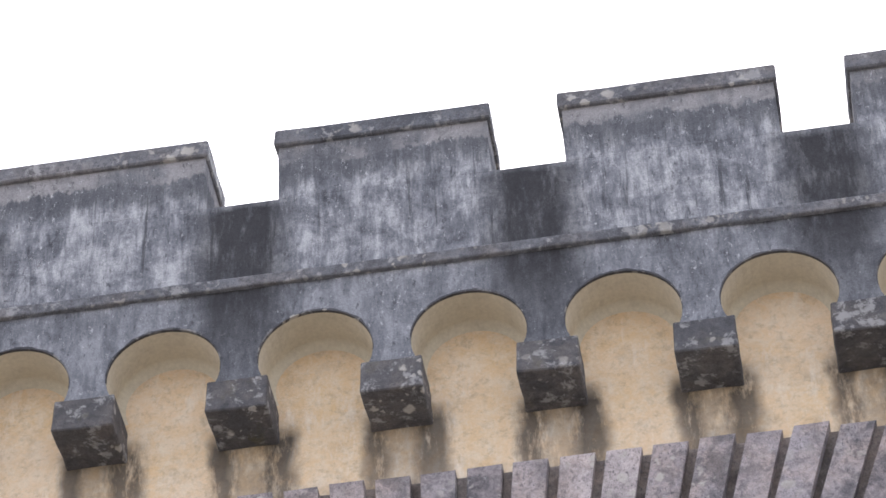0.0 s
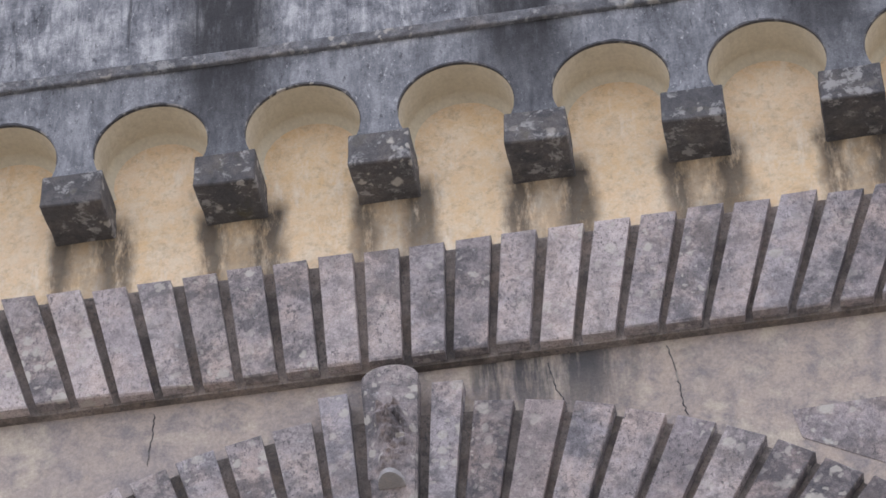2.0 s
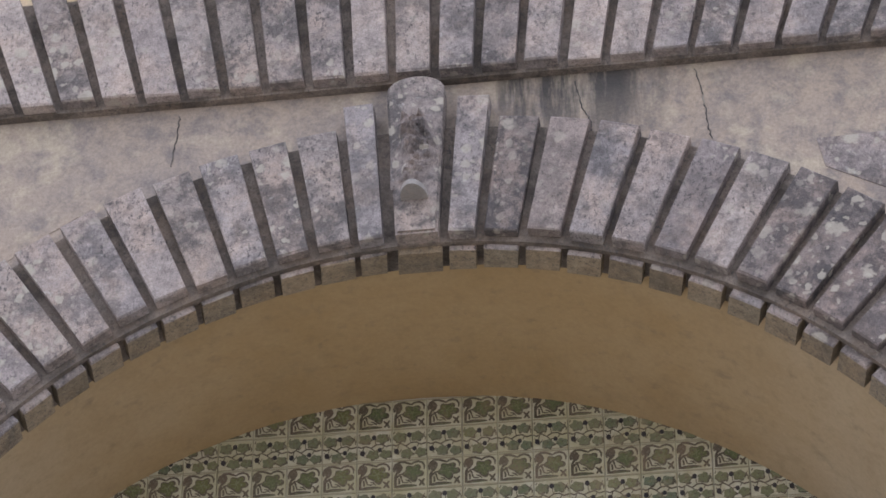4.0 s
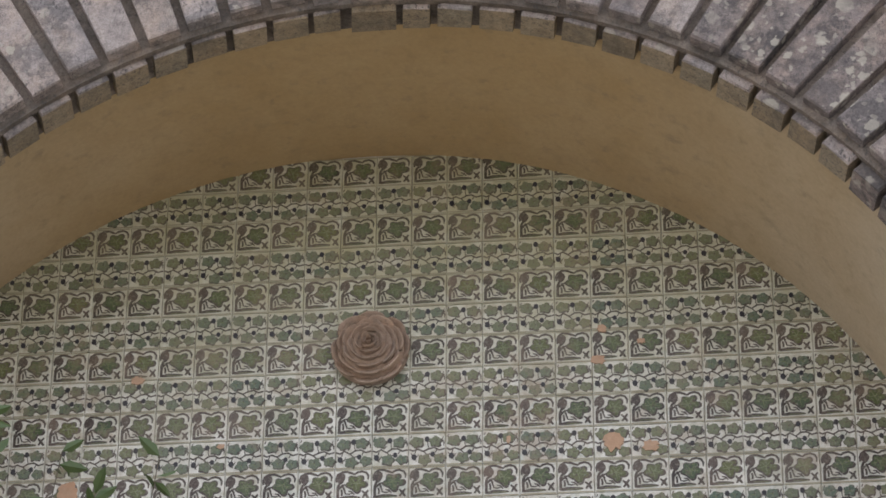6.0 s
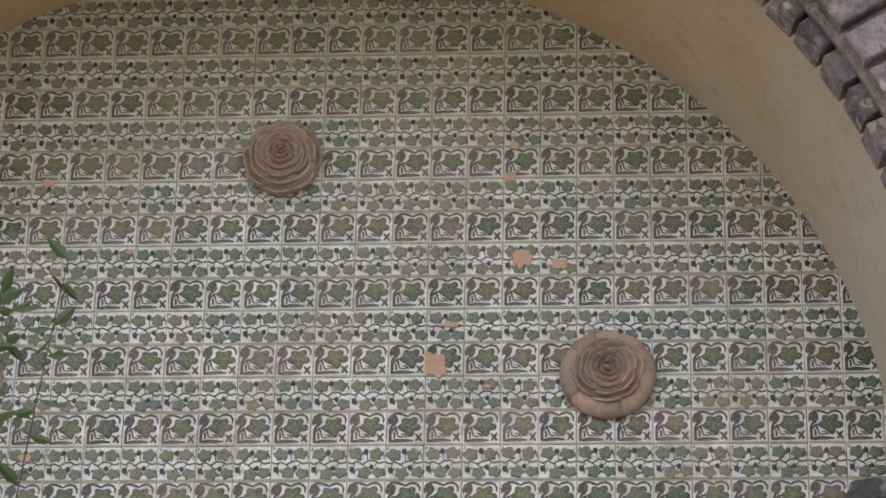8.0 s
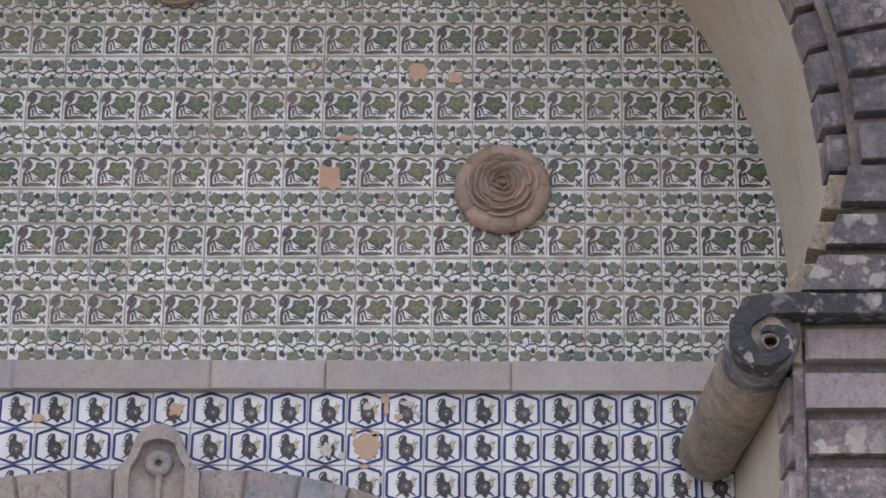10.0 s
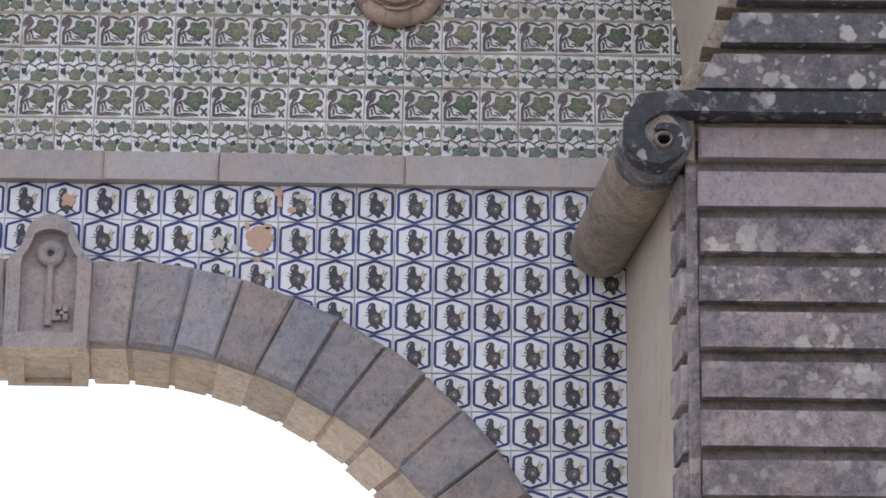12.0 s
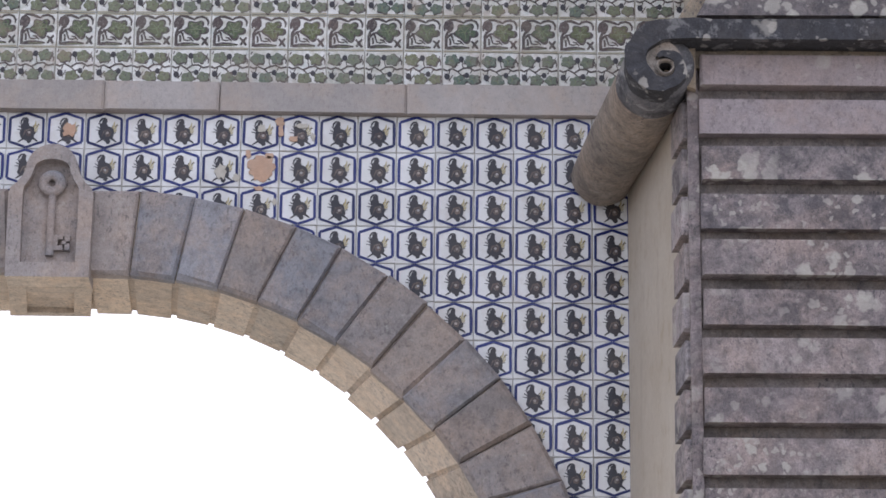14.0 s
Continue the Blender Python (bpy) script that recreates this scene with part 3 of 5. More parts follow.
# keystone with worn relief
key_out = [(-1.335, 6.676), (-1.178, 6.676), (-1.150, 7.33)] + [(-1.260 + 0.113 * math.cos(radians(a)), 7.335 + 0.075 * math.sin(radians(a))) for a in range(15, 170, 18)] + [(-1.372, 7.33)]
keystone = thing("keystone", Matrix.Translation((-1.26, 9.4, ZE + 6.65)), "round-headed grey keystone with worn carved relief", "keystone")
kinv = keystone.matrix_basis.inverted() @ FACE
bm = bmesh.new()
prism(bm, key_out, 9.40, 9.48)
bmesh.ops.bevel(bm, geom=[e for e in bm.edges if all(abs(v.co.y - 9.40) < 1e-4 for v in e.verts)], offset=0.01, segments=2, affect="EDGES")
part("block", bm, M_BLOCK, keystone, at=kinv)
lumps = ((-1.262, 7.17, 0.05, 0.03, 0.020), (-1.295, 7.13, 0.022, 0.03, 0.028), (-1.255, 7.12, 0.018, 0.03, 0.030), (-1.222, 7.13, 0.02, 0.03, 0.028),
         (-1.30, 7.19, 0.012, 0.016, 0.02), (-1.235, 7.195, 0.012, 0.016, 0.02), (-1.195, 7.085, 0.022, 0.022, 0.024), (-1.265, 7.06, 0.04, 0.035, 0.030), (-1.205, 7.03, 0.02, 0.05, 0.020), (-1.25, 6.98, 0.03, 0.05, 0.024), (-1.29, 6.93, 0.02, 0.05, 0.018))
bm = bmesh.new()
rows = []
for i in range(45):
    z = 6.88 + 0.36 * i / 44
    row = []
    for j in range(23):
        x = -1.355 + 0.185 * j / 22
        edge = min(i, 44 - i, j, 22 - j) / 4
        h = 2.4 * sum(a * math.exp(-((x - u) / p) ** 2 - ((z - v) / q) ** 2) for u, v, p, q, a in lumps)
        h = h * (1 + 0.5 * noise.noise(Vector((x * 60, 0, z * 60)))) + 0.006 * noise.noise(Vector((x * 35, 2, z * 35))) + 0.002
        row.append((x, 9.402 - h * min(edge, 1) + 0.004 * max(1 - edge, 0), z))
    rows.append(row)
loft(bm, rows)
part("worn_relief", bm, M_BLOCK, keystone, "worn carved emblem", at=kinv)


def half_bowl(stations):
    """A half-round shelf seen from below: rings of (height, radius) standing out from the stone."""
    bm = bmesh.new()
    rings = [[(-1.262 + r * math.cos(radians(q)), 9.404 - 2.0 * r * math.sin(radians(q)), z) for q in range(0, 181, 12)] for z, r in stations]
    vs = loft(bm, rings)
    bm.faces.new(vs[0])
    bm.faces.new(vs[-1])
    return bm


rim_part = part("half_round_rim", half_bowl(((6.850, 0.040), (6.850, 0.050), (6.826, 0.052), (6.824, 0.045))), M_LEDGE, keystone, "pale half-round rim", at=kinv)
# dark stone stands in for the shade under the bowl
part("half_round_bowl", half_bowl(((6.846, 0.046), (6.830, 0.0455), (6.831, 0.030), (6.832, 0.004))), M_SOOT, rim_part, "underside of a half-round bowl, shade in its colour", at=kinv)
bm = bmesh.new()
block(bm, [(-1.337, 6.645), (-1.17, 6.645), (-1.17, 6.70), (-1.337, 6.70)], 9.498, 9.622, 0.006)
for v in bm.verts:
    v.co.x -= 0.12 * (v.co.y - 9.484)
part("soffit_stone", bm, M_RING, keystone, at=kinv)

# rough stones in the spandrels
for stuff_of, pts in ((M_BLOCK, [(0.235, 7.03), (0.5, 7.04), (1.6, 7.05), (1.9, 6.3), (1.6, 5.8), (1.0, 6.3), (0.62, 6.70), (0.26, 6.90)]), (M_WALL, [(-2.59, 7.10), (-2.57, 6.96), (-2.75, 6.85), (-3.3, 6.4), (-4.2, 5.9), (-4.3, 7.12)])):
    bm = bmesh.new()
    prism(bm, pts, 9.5125, 9.52)
    part("spandrel_stone", bm, stuff_of, facade, "rough grey spandrel stone", at=FACE)

# ---- piers below the impost ----
for s in (-1, 1):
    pier = thing("pier", FACE @ Matrix.Translation((1.3 if s > 0 else 2 * AX - 1.3, 9.47, -1.6)), "gate pier of long grooved grey stone courses with lichen", "pier", "gate piers")
    pinv = pier.matrix_basis.inverted() @ FACE

    def side(q):
        return q if s > 0 else mirrored(q, AX)
    bm = bmesh.new()
    xs = sorted(side([(0.83, 0), (2.0, 0)]))
    box(bm, xs[0][0], xs[1][0], 9.478, 9.52, -1.6, 3.92)
    part("backing", bm, M_GROOVE, pier, "recessed stone, groove shade in its colour", at=pinv)
    bm = bmesh.new()
    strip = sorted(side([(0.818, 0), (0.853, 0)]))
    box(bm, strip[0][0], strip[1][0], 9.468, 9.50, -1.6, 3.86)
    part("corner_strip", bm, M_PIER, pier, "plain grey corner strip", at=pinv)
    for k in range(34):
        zb = 3.747 - 0.1602 * k + rng.uniform(-0.003, 0.003)
        zt = zb + (0.108 if k == 0 else 0.116)
        xl = 0.858 - 0.0005 * k + rng.uniform(-0.005, 0.005)
        bm = bmesh.new()
        block(bm, side([(xl, zb), (2.0, zb), (2.0, zt), (xl, zt)]), 9.428 + rng.uniform(-0.006, 0.006), 9.485)
        part("course_stone", bm, M_PINK if k < 2 else M_PIER, pier, at=pinv)
        bm = bmesh.new()
        u = 0.800 + rng.uniform(-0.004, 0.004)
        q = side([(u, zb - 0.004), (u + 0.06, zb - 0.004), (u + 0.06, zb + 0.126), (u, zb + 0.126)])
        block(bm, q, 9.488, 9.67, 0.007, 0.003)
        for v in bm.verts:                       # the reveal runs back at a skew
            v.co.x -= 0.12 * (v.co.y - 9.484)
        part("return_stone", bm, M_BLOCK, pier, at=pinv)

    # impost with its scroll and the roll behind it
    impost = thing("impost_scroll", FACE @ Matrix.Translation((0.9 if s > 0 else 2 * AX - 0.9, 9.42, 3.83)), "black-weathered impost ending in a scroll over a roll", "impost", "imposts")
    iinv = impost.matrix_basis.inverted() @ FACE
    cx, cz = 0.752, 3.825
    vx, vz = 0.744, 3.789                            # eye of the volute
    line = [(x, vz + 0.127, 0.037) for x in (2.0, 1.5, 1.2, 1.0, 0.9, 0.84)]
    turns = ((90, 0.127, 0.037), (135, 0.113, 0.036), (180, 0.094, 0.034), (225, 0.073, 0.030), (270, 0.058, 0.024), (315, 0.052, 0.021), (360, 0.047, 0.018), (405, 0.043, 0.015), (450, 0.040, 0.012), (500, 0.036, 0.006))
    for a in range(90, 501, 10):
        r, h = (float(np.interp(a, [q[0] for q in turns], [q[c] for q in turns])) for c in (1, 2))
        line.append((vx + r * math.cos(radians(a)), vz + r * math.sin(radians(a)), h))
    edge_a, edge_b = [], []
    for i, (x, z, h) in enumerate(line):
        p, q = line[max(i - 1, 0)], line[min(i + 1, len(line) - 1)]
        d = Vector((q[0] - p[0], q[1] - p[1])).normalized()
        edge_a.append((x - d.y * h, z + d.x * h))
        edge_b.append((x + d.y * h, z - d.x * h))
    flip = (lambda p: p) if s > 0 else (lambda p: (2 * AX - p[0], p[1]))
    bm = bmesh.new()
    e = [[(*flip(a), 0) for a in edge_a], [(*flip(b), 0) for b in edge_b]]
    rings = [[(x, 9.47, z) for x, z, _ in e[0]], [(x, 9.365, z) for x, z, _ in e[0]], [(x, 9.355, z) for x, z, _ in e[0]], [(x, 9.355, z) for x, z, _ in e[1]], [(x, 9.365, z) for x, z, _ in e[1]], [(x, 9.47, z) for x, z, _ in e[1]]]
    loft(bm, rings)
    roughen(bm, 0.010, 22)
    part("scroll_band", bm, M_BLACK, impost, "black-weathered scrolled band", at=iinv)
    ex, ez = flip((vx, vz))
    holder = impost
    # the shade inside the eye's bore is painted with black stone
    for piece, mat_of, words, bores in (("scroll_eye", M_ROLL, "worn lip of the scroll's eye", ((0.034, 9.374), (0.027, 9.364), (0.022, 9.370), (0.021, 9.385))), ("eye_hollow", M_BLACK, "bore of the scroll's eye, its shade painted black", ((0.021, 9.385), (0.017, 9.44), (0.001, 9.442)))):
        bm = bmesh.new()
        loft(bm, [[(ex + r * math.cos(a) + 0.003 * math.sin(2 * a), y, ez + 0.92 * r * math.sin(a)) for a in [2 * math.pi * q / 24 for q in range(24)]] for r, y in bores], closed=True)
        holder = part(piece, bm, mat_of, holder, words, at=iinv)
    bm = bmesh.new()
    disc = [flip((vx - 0.02 + 0.075 * math.cos(radians(a)), vz + 0.02 + 0.08 * math.sin(radians(a)))) for a in range(0, 360, 15)]
    rim = [bm.verts.new((x, 9.385, z)) for x, z in disc]
    bore = [bm.verts.new((ex + 0.022 * (1 if s > 0 else -1) * math.cos(radians(a)), 9.385, ez + 0.022 * math.sin(radians(a)))) for a in range(0, 360, 15)]
    back_rim = [bm.verts.new((x, 9.47, z)) for x, z in disc]
    for i in range(24):
        j = (i + 1) % 24
        bm.faces.new((rim[i], rim[j], bore[j], bore[i]))
        bm.faces.new((rim[i], back_rim[i], back_rim[j], rim[j]))
    part("scroll_bed", bm, M_ROLL, impost, "brown recessed stone", at=iinv)
    bm = bmesh.new()
    prism(bm, [flip(p) for p in ((vx, vz - 0.02), (0.845, vz - 0.05), (0.845, vz + 0.10), (vx, vz + 0.10))], 9.436, 9.474)
    part("bed_block", bm, M_RING, impost, "brown recessed stone", at=iinv)
    bm = bmesh.new()
    box(bm, *sorted((flip((0.83, 0))[0], flip((2.0, 0))[0])), 9.458, 9.50, vz + 0.03, vz + 0.112)
    part("bed_mould", bm, M_RING, impost, "brown recessed stone", at=iinv)
    for piece, mat_of, words, stations in (
            ("collar", M_DARK, "blackened ringed collar", ((9.40, 0.06), (9.40, 0.092), (9.43, 0.106), (9.47, 0.112), (9.485, 0.107), (9.50, 0.117), (9.535, 0.120), (9.56, 0.113), (9.575, 0.119), (9.60, 0.120), (9.615, 0.113))),
            ("roll", M_ROLL, "brown streaked stone roll", ((9.612, 0.116), (9.70, 0.119), (9.9, 0.118), (10.15, 0.115), (10.4, 0.112), (10.57, 0.110)))):
        bm = bmesh.new()
        rings = []
        for y, r in stations:
            f = (y - 9.4) / 1.18
            x0, z0 = flip((cx - 0.013, cz))[0] - (0.150 if s > 0 else 0.115) * f, cz - 0.012 + 0.037 * f
            rings.append([(x0 + r * math.cos(2 * math.pi * i / 40), y, z0 + r * math.sin(2 * math.pi * i / 40)) for i in range(40)])
        loft(bm, rings, closed=True)
        roughen(bm, 0.004, 12)
        roll = part(piece, bm, mat_of, impost, words, at=iinv)
        for p in roll.data.polygons:
            p.use_smooth = True

# ---- machicolation, parapet and battlement ----
YP = 9.29
bays = range(-8, 9)
x_first, x_last = CORBEL_X + CORBEL_PITCH * bays[0], CORBEL_X + CORBEL_PITCH * (bays[-1] + 1)
out = [(x_last + 0.125, 8.475), (x_last + 0.125, 9.50), (x_first - 0.125, 9.50), (x_first - 0.125, 8.475)]
soft_edges = []
for k in bays:
    c = CORBEL_X + CORBEL_PITCH * (k + 0.5)
    w = 0.192
    out.append((c - w, 8.475))
    a0 = len(out)
    for a in range(-115, 116, 10):
        t = radians(a)
        out.append((c + 0.238 * math.sin(t), 8.592 + 0.232 * math.cos(t)))
    soft_edges.append((a0 - 1, len(out)))
    out.append((c + w, 8.475))
bm = bmesh.new()
prism(bm, out, YP, 9.50, 0, lambda i: 1 if any(a <= i < b for a, b in soft_edges) else 0)
bm.normal_update()
for f in [f for f in bm.faces if len(f.verts) > 4]:
    bmesh.ops.triangulate(bm, faces=[f])
parapet = solid("parapet", bm, [M_PARAPET, M_NICHE], "blackened rendered parapet on a row of small arches", "parapet", "structure", at=FACE)
bm = bmesh.new()
box(bm, x_first, x_last, 9.502, 9.62, 8.4, 9.50)
part("parapet_core", bm, M_PARAPET, parapet, at=FACE)
for k in bays:                                # mould-blackened arrises of the small arches
    c = CORBEL_X + CORBEL_PITCH * (k + 0.5)
    bm = bmesh.new()
    rows = []
    for a in range(-96, 97, 4):
        t = radians(a)
        w = 0.008 + 0.007 * noise.noise(Vector((c * 3, a * 0.09, 0))) + 0.004 * noise.noise(Vector((c * 3, a * 0.4, 5)))
        w = max(w * math.cos(radians(a * 0.85)), 0.001)
        rows.append([(c + r1 * math.sin(t), y, 8.592 + (r1 - 0.006) * math.cos(t)) for r1, y in ((0.236, YP + 0.012), (0.2365, YP - 0.002), (0.238 + w, YP - 0.002), (0.238 + w, YP + 0.002))])
    loft(bm, rows)
    part("arch_arris", bm, M_BLACK, parapet, "blackened arch edge", at=FACE)
for k in bays:                                # soft coves where the small vaults meet the wall
    c = CORBEL_X + CORBEL_PITCH * (k + 0.5)
    bm = bmesh.new()
    rows = []
    for a in range(-112, 113, 8):
        t = radians(a)
        rows.append([(c + (0.2385 - 0.04 * (1 - math.cos(q))) * math.sin(t), 9.4985 - 0.04 * (1 - math.sin(q)), 8.592 + (0.2325 - 0.04 * (1 - math.cos(q))) * math.cos(t)) for q in [radians(w) for w in range(0, 91, 15)]])
    loft(bm, rows)
    cove = part("cove", bm, M_NICHE, parapet, "rounded plaster cove", at=FACE)
    for f in cove.data.polygons:
        f.use_smooth = True
bm = bmesh.new()
n = 260
prof = ((9.288, 9.052), (9.266, 9.048), (9.263, 9.042), (9.266, 9.002), (9.270, 8.996), (9.288, 8.994))
rings = []
for i in range(n + 1):
    x = x_first + (x_last - x_first) * i / n
    wob = 0.008 * noise.noise(Vector((x * 5, 0, 0))) + 0.006 * noise.noise(Vector((x * 23, 3, 0)))
    rings.append([(x, y + wob * 1.2 + 0.004 * noise.noise(Vector((x * 40, z * 40, 1))), z + wob) for y, z in prof])
loft(bm, rings)
part("string_moulding", bm, M_DARK, parapet, "lichened string moulding", at=FACE)

for k in range(-4, 5):
    x0 = MERLON_X + MERLON_PITCH * k + 0.013
    x1 = x0 + MERLON_W - 0.026
    merlon = thing("merlon", FACE @ Matrix.Translation(((x0 + x1) / 2, YP, 9.50)), "blackened rendered merlon with pale streaks and a coping", "merlon", "battlement merlons")
    minv = merlon.matrix_basis.inverted() @ FACE
    bm = bmesh.new()
    box(bm, x0, x1, YP, 9.61, 9.501, 9.815)
    bmesh.ops.subdivide_edges(bm, edges=bm.edges, cuts=3, use_grid_fill=True)
    for v in bm.verts:
        if v.co.z > 9.52:
            v.co += Vector((0.006, 0.0, 0.006)) * noise.noise(v.co * 6)
    part("body", bm, M_PARAPET, merlon, at=minv)
    bm = bmesh.new()
    box(bm, x0 - 0.016, x1 + 0.016, YP - 0.022, 9.63, 9.812, 9.902)
    bmesh.ops.bevel(bm, geom=bm.edges[:], offset=0.007, segments=1, affect="EDGES")
    bmesh.ops.subdivide_edges(bm, edges=bm.edges, cuts=4, use_grid_fill=True)
    roughen(bm, 0.006, 9)
    part("coping", bm, M_DARK, merlon, "lichened coping", at=minv)

# corbels under the parapet
corbel = None
for k in range(bays[0], bays[-1] + 2):
    place = FACE @ Matrix.Translation((CORBEL_X + CORBEL_PITCH * k, 9.25, 8.31)) @ pose(0, 0, 0, 0, rng.uniform(-0.6, 0.6), 0)
    if corbel is None:
        corbel = thing("corbel", place, "square stone corbel, grey and lichened with a black underside", "corbel", "corbels")
        bm = bmesh.new()
        box(bm, -0.125, 0.125, 0.0, 0.26, 0.0, 0.162)
        bmesh.ops.bevel(bm, geom=bm.edges[:], offset=0.006, segments=1, affect="EDGES")
        bmesh.ops.subdivide_edges(bm, edges=bm.edges, cuts=2, use_grid_fill=True)
        roughen(bm, 0.007, 16)
        part("stone", bm, M_CORBEL, corbel)
    else:
        copy_thing(corbel, place)

# ---- gate wall at the back ----
GX = -1.355                                  # axis of the gate's own arch


def on_round(cx, cz, r, deg):
    """A point of a round arch; past 90 degrees it goes straight down."""
    if deg > 90:
        return cx + r, cz - r * radians(deg - 90)
    return cx + r * math.sin(radians(deg)), cz + r * math.cos(radians(deg))


def int_pt(deg, lift=0.0):
    return on_round(-1.161, 1.935, 1.528 + lift, deg)


def ext_pt(deg):
    return on_round(-1.140, 2.026, 1.752, deg)


def gate_side(p, s):
    return p if s > 0 else (2 * GX - p[0], p[1])


mid = [(GX, 3.62)] + [tuple((u + v) / 2 for u, v in zip(int_pt(a), ext_pt(a))) for a in range(0, 91, 5)] + [(0.49, -1.6)]
outline = [(1.6, -1.6), (1.6, 7.3), (-4.4, 7.3), (-4.4, -1.6)] + [gate_side(p, -1) for p in mid[::-1]] + mid[1:]
bm = bmesh.new()
prism(bm, outline, YB, 10.99)
gate_wall = solid("wall_gate", bm, M_MORTAR, "tile-clad gate wall with an arched opening", "wall", "structure", at=BACK)

def gate_skew(bm):
    """The keystone's underside runs back at a slant."""
    for v in bm.verts:
        v.co.x -= 0.11 * max(v.co.y - YB - 0.02, 0)


def gate_splay(bm):
    """The passage narrows towards the back, in both halves."""
    for v in bm.verts:
        f = (v.co.y - YB) / 0.43
        if f <= 0:
            continue
        left = v.co.x < GX
        x, z = (2 * GX - v.co.x if left else v.co.x), v.co.z
        dx, dz = x + 1.161, z - 1.935
        if dz > 0:
            r, a = math.hypot(dx, dz) - 0.134 * f, math.atan2(dx, dz)
            x, z = -1.161 - 0.016 * f + r * math.sin(a), 1.935 + 0.135 * f + r * math.cos(a)
        else:
            x, z = x - 0.135 * f, z + 0.135 * f * max(1 + dz, 0)
        v.co.x, v.co.z = (2 * GX - x if left else x), z


gate_arch = thing("gate_arch", BACK @ Matrix.Translation((GX, YB, -1.6)), "gate arch of smooth warm grey stones, underside coloured as lit cream", "arch")
ginv = gate_arch.matrix_basis.inverted() @ BACK
INT = [-2.25, 3.75, 9.7, 15.4, 21.0, 26.9, 32.85, 38.65, 44.4, 50.4, 56.0, 62.1] + [68.0 + 6 * k for k in range(34)]
EXT = [-2.1, 3.35, 9.8, 15.8, 22.2, 28.0, 34.4, 40.1, 46.2, 52.4, 58.8, 66.2] + [72.0 + 6 * k for k in range(34)]
for s in (-1, 1):
    for k in range(len(INT) - 1):
        i0, i1, e0, e1 = INT[k] + 0.07, INT[k + 1] - 0.07, EXT[k] + 0.07, EXT[k + 1] - 0.07
        if int_pt(i1)[1] < -1.6:
            break
        j = rng.uniform(-0.006, 0.006)
        a, b, c, d = int_pt(i0, j), int_pt(i1, j), ext_pt(e1), ext_pt(e0)
        if i0 > 90:
            c, d = (c[0], b[1]), (d[0], a[1])
        quad = [gate_side(p, s) for p in (a, b, c, d)]
        if s < 0:
            quad = quad[::-1]
        bm = bmesh.new()
        y0 = YB - 0.05 + rng.uniform(-0.010, 0.006)
        block(bm, quad, y0, y0 + 0.05, 0.014, 0.004)
        part("voussoir", bm, M_GATE, gate_arch, at=ginv)
        u, v = int_pt(i0 + 0.35, j + 0.002), int_pt(i1 - 0.35, j + 0.002)
        top = [tuple(m + 0.35 * (n - m) for m, n in zip(p, q)) for p, q in ((v, c), (u, d))]
        q4 = [gate_side(p, s) for p in (u, v, *top)]
        bm = bmesh.new()
        block(bm, q4 if s > 0 else q4[::-1], y0 + 0.051, 11.02 + rng.uniform(-0.01, 0.01), 0.006, 0.003)
        gate_splay(bm)
        part("soffit_stone", bm, M_SOFFIT, gate_arch, "underside stone, bounced light in its cream colour", at=ginv)

# recessed bed between the stones, before the tiles and along the underside
bm = bmesh.new()
bed = [(GX, int_pt(-4, 0.011)[1])] + [int_pt(a, 0.011) for a in range(-2, 91, 4)] + [(0.386, -1.6)]
rim = [(GX, 3.775)] + [tuple(q - 0.010 * (q - p) for p, q in zip(int_pt(a), ext_pt(a))) for a in range(-2, 91, 4)] + [(0.606, -1.6)]
bed, rim = ([gate_side(p, -1) for p in row[:0:-1]] + row for row in (bed, rim))
loft(bm, [[(x, YB - 0.028, z) for x, z in rim], [(x, YB - 0.028, z) for x, z in bed], [(x, 11.0, z) for x, z in bed]])
gate_splay(bm)
part("bed_joint", bm, M_SOFFIT, gate_arch, "joint bed in the same light-warmed cream", at=ginv)

# keystone with a carved key
gk = thing("gate_keystone", BACK @ Matrix.Translation((GX, YB - 0.1, 3.43)), "shouldered grey keystone carved with a key in a niche", "keystone")
kinv = gk.matrix_basis.inverted() @ BACK
C = GX + 0.008


def shoulder(w, z0, zs, zt, inset=0.0):
    pts = [(C - w + 0.003, z0), (C + w - 0.003, z0), (C + w, zs), (C + w * 0.96, zs + 0.03), (C + w * 0.80, zs + 0.052), (C + w * 0.68, zs + 0.08)]
    for a in range(0, 181, 15):
        pts.append((C + w * 0.62 * math.cos(radians(a)), zs + 0.10 + (zt - zs - 0.10) * math.sin(radians(a))))
    return pts + [(C - w * 0.68, zs + 0.08), (C - w * 0.80, zs + 0.052), (C - w * 0.96, zs + 0.03), (C - w, zs)]


outer, inner = shoulder(0.150, 3.428, 3.728, 3.925), shoulder(0.100, 3.482, 3.735, 3.868)
bm = bmesh.new()
vo = [[bm.verts.new((x, y, z)) for x, z in outer] for y in (YB - 0.11, YB + 0.05)]
vi = [[bm.verts.new((x, y, z)) for x, z in inner] for y in (YB - 0.11, YB - 0.065)]
m = len(outer)
for i in range(m):
    j = (i + 1) % m
    # the bottom face takes the cream that carries the bounced light
    bm.faces.new((vo[0][i], vo[0][j], vo[1][j], vo[1][i])).material_index = 0 if i else 1
    bm.faces.new((vo[0][i], vo[0][j], vi[0][j], vi[0][i]))
    bm.faces.new((vi[0][i], vi[0][j], vi[1][j], vi[1][i]))
bm.faces.new(vi[1])
niche = part("frame", bm, [M_GATE, M_SOFFIT], gk, "carved niche frame", at=kinv)
bm = bmesh.new()
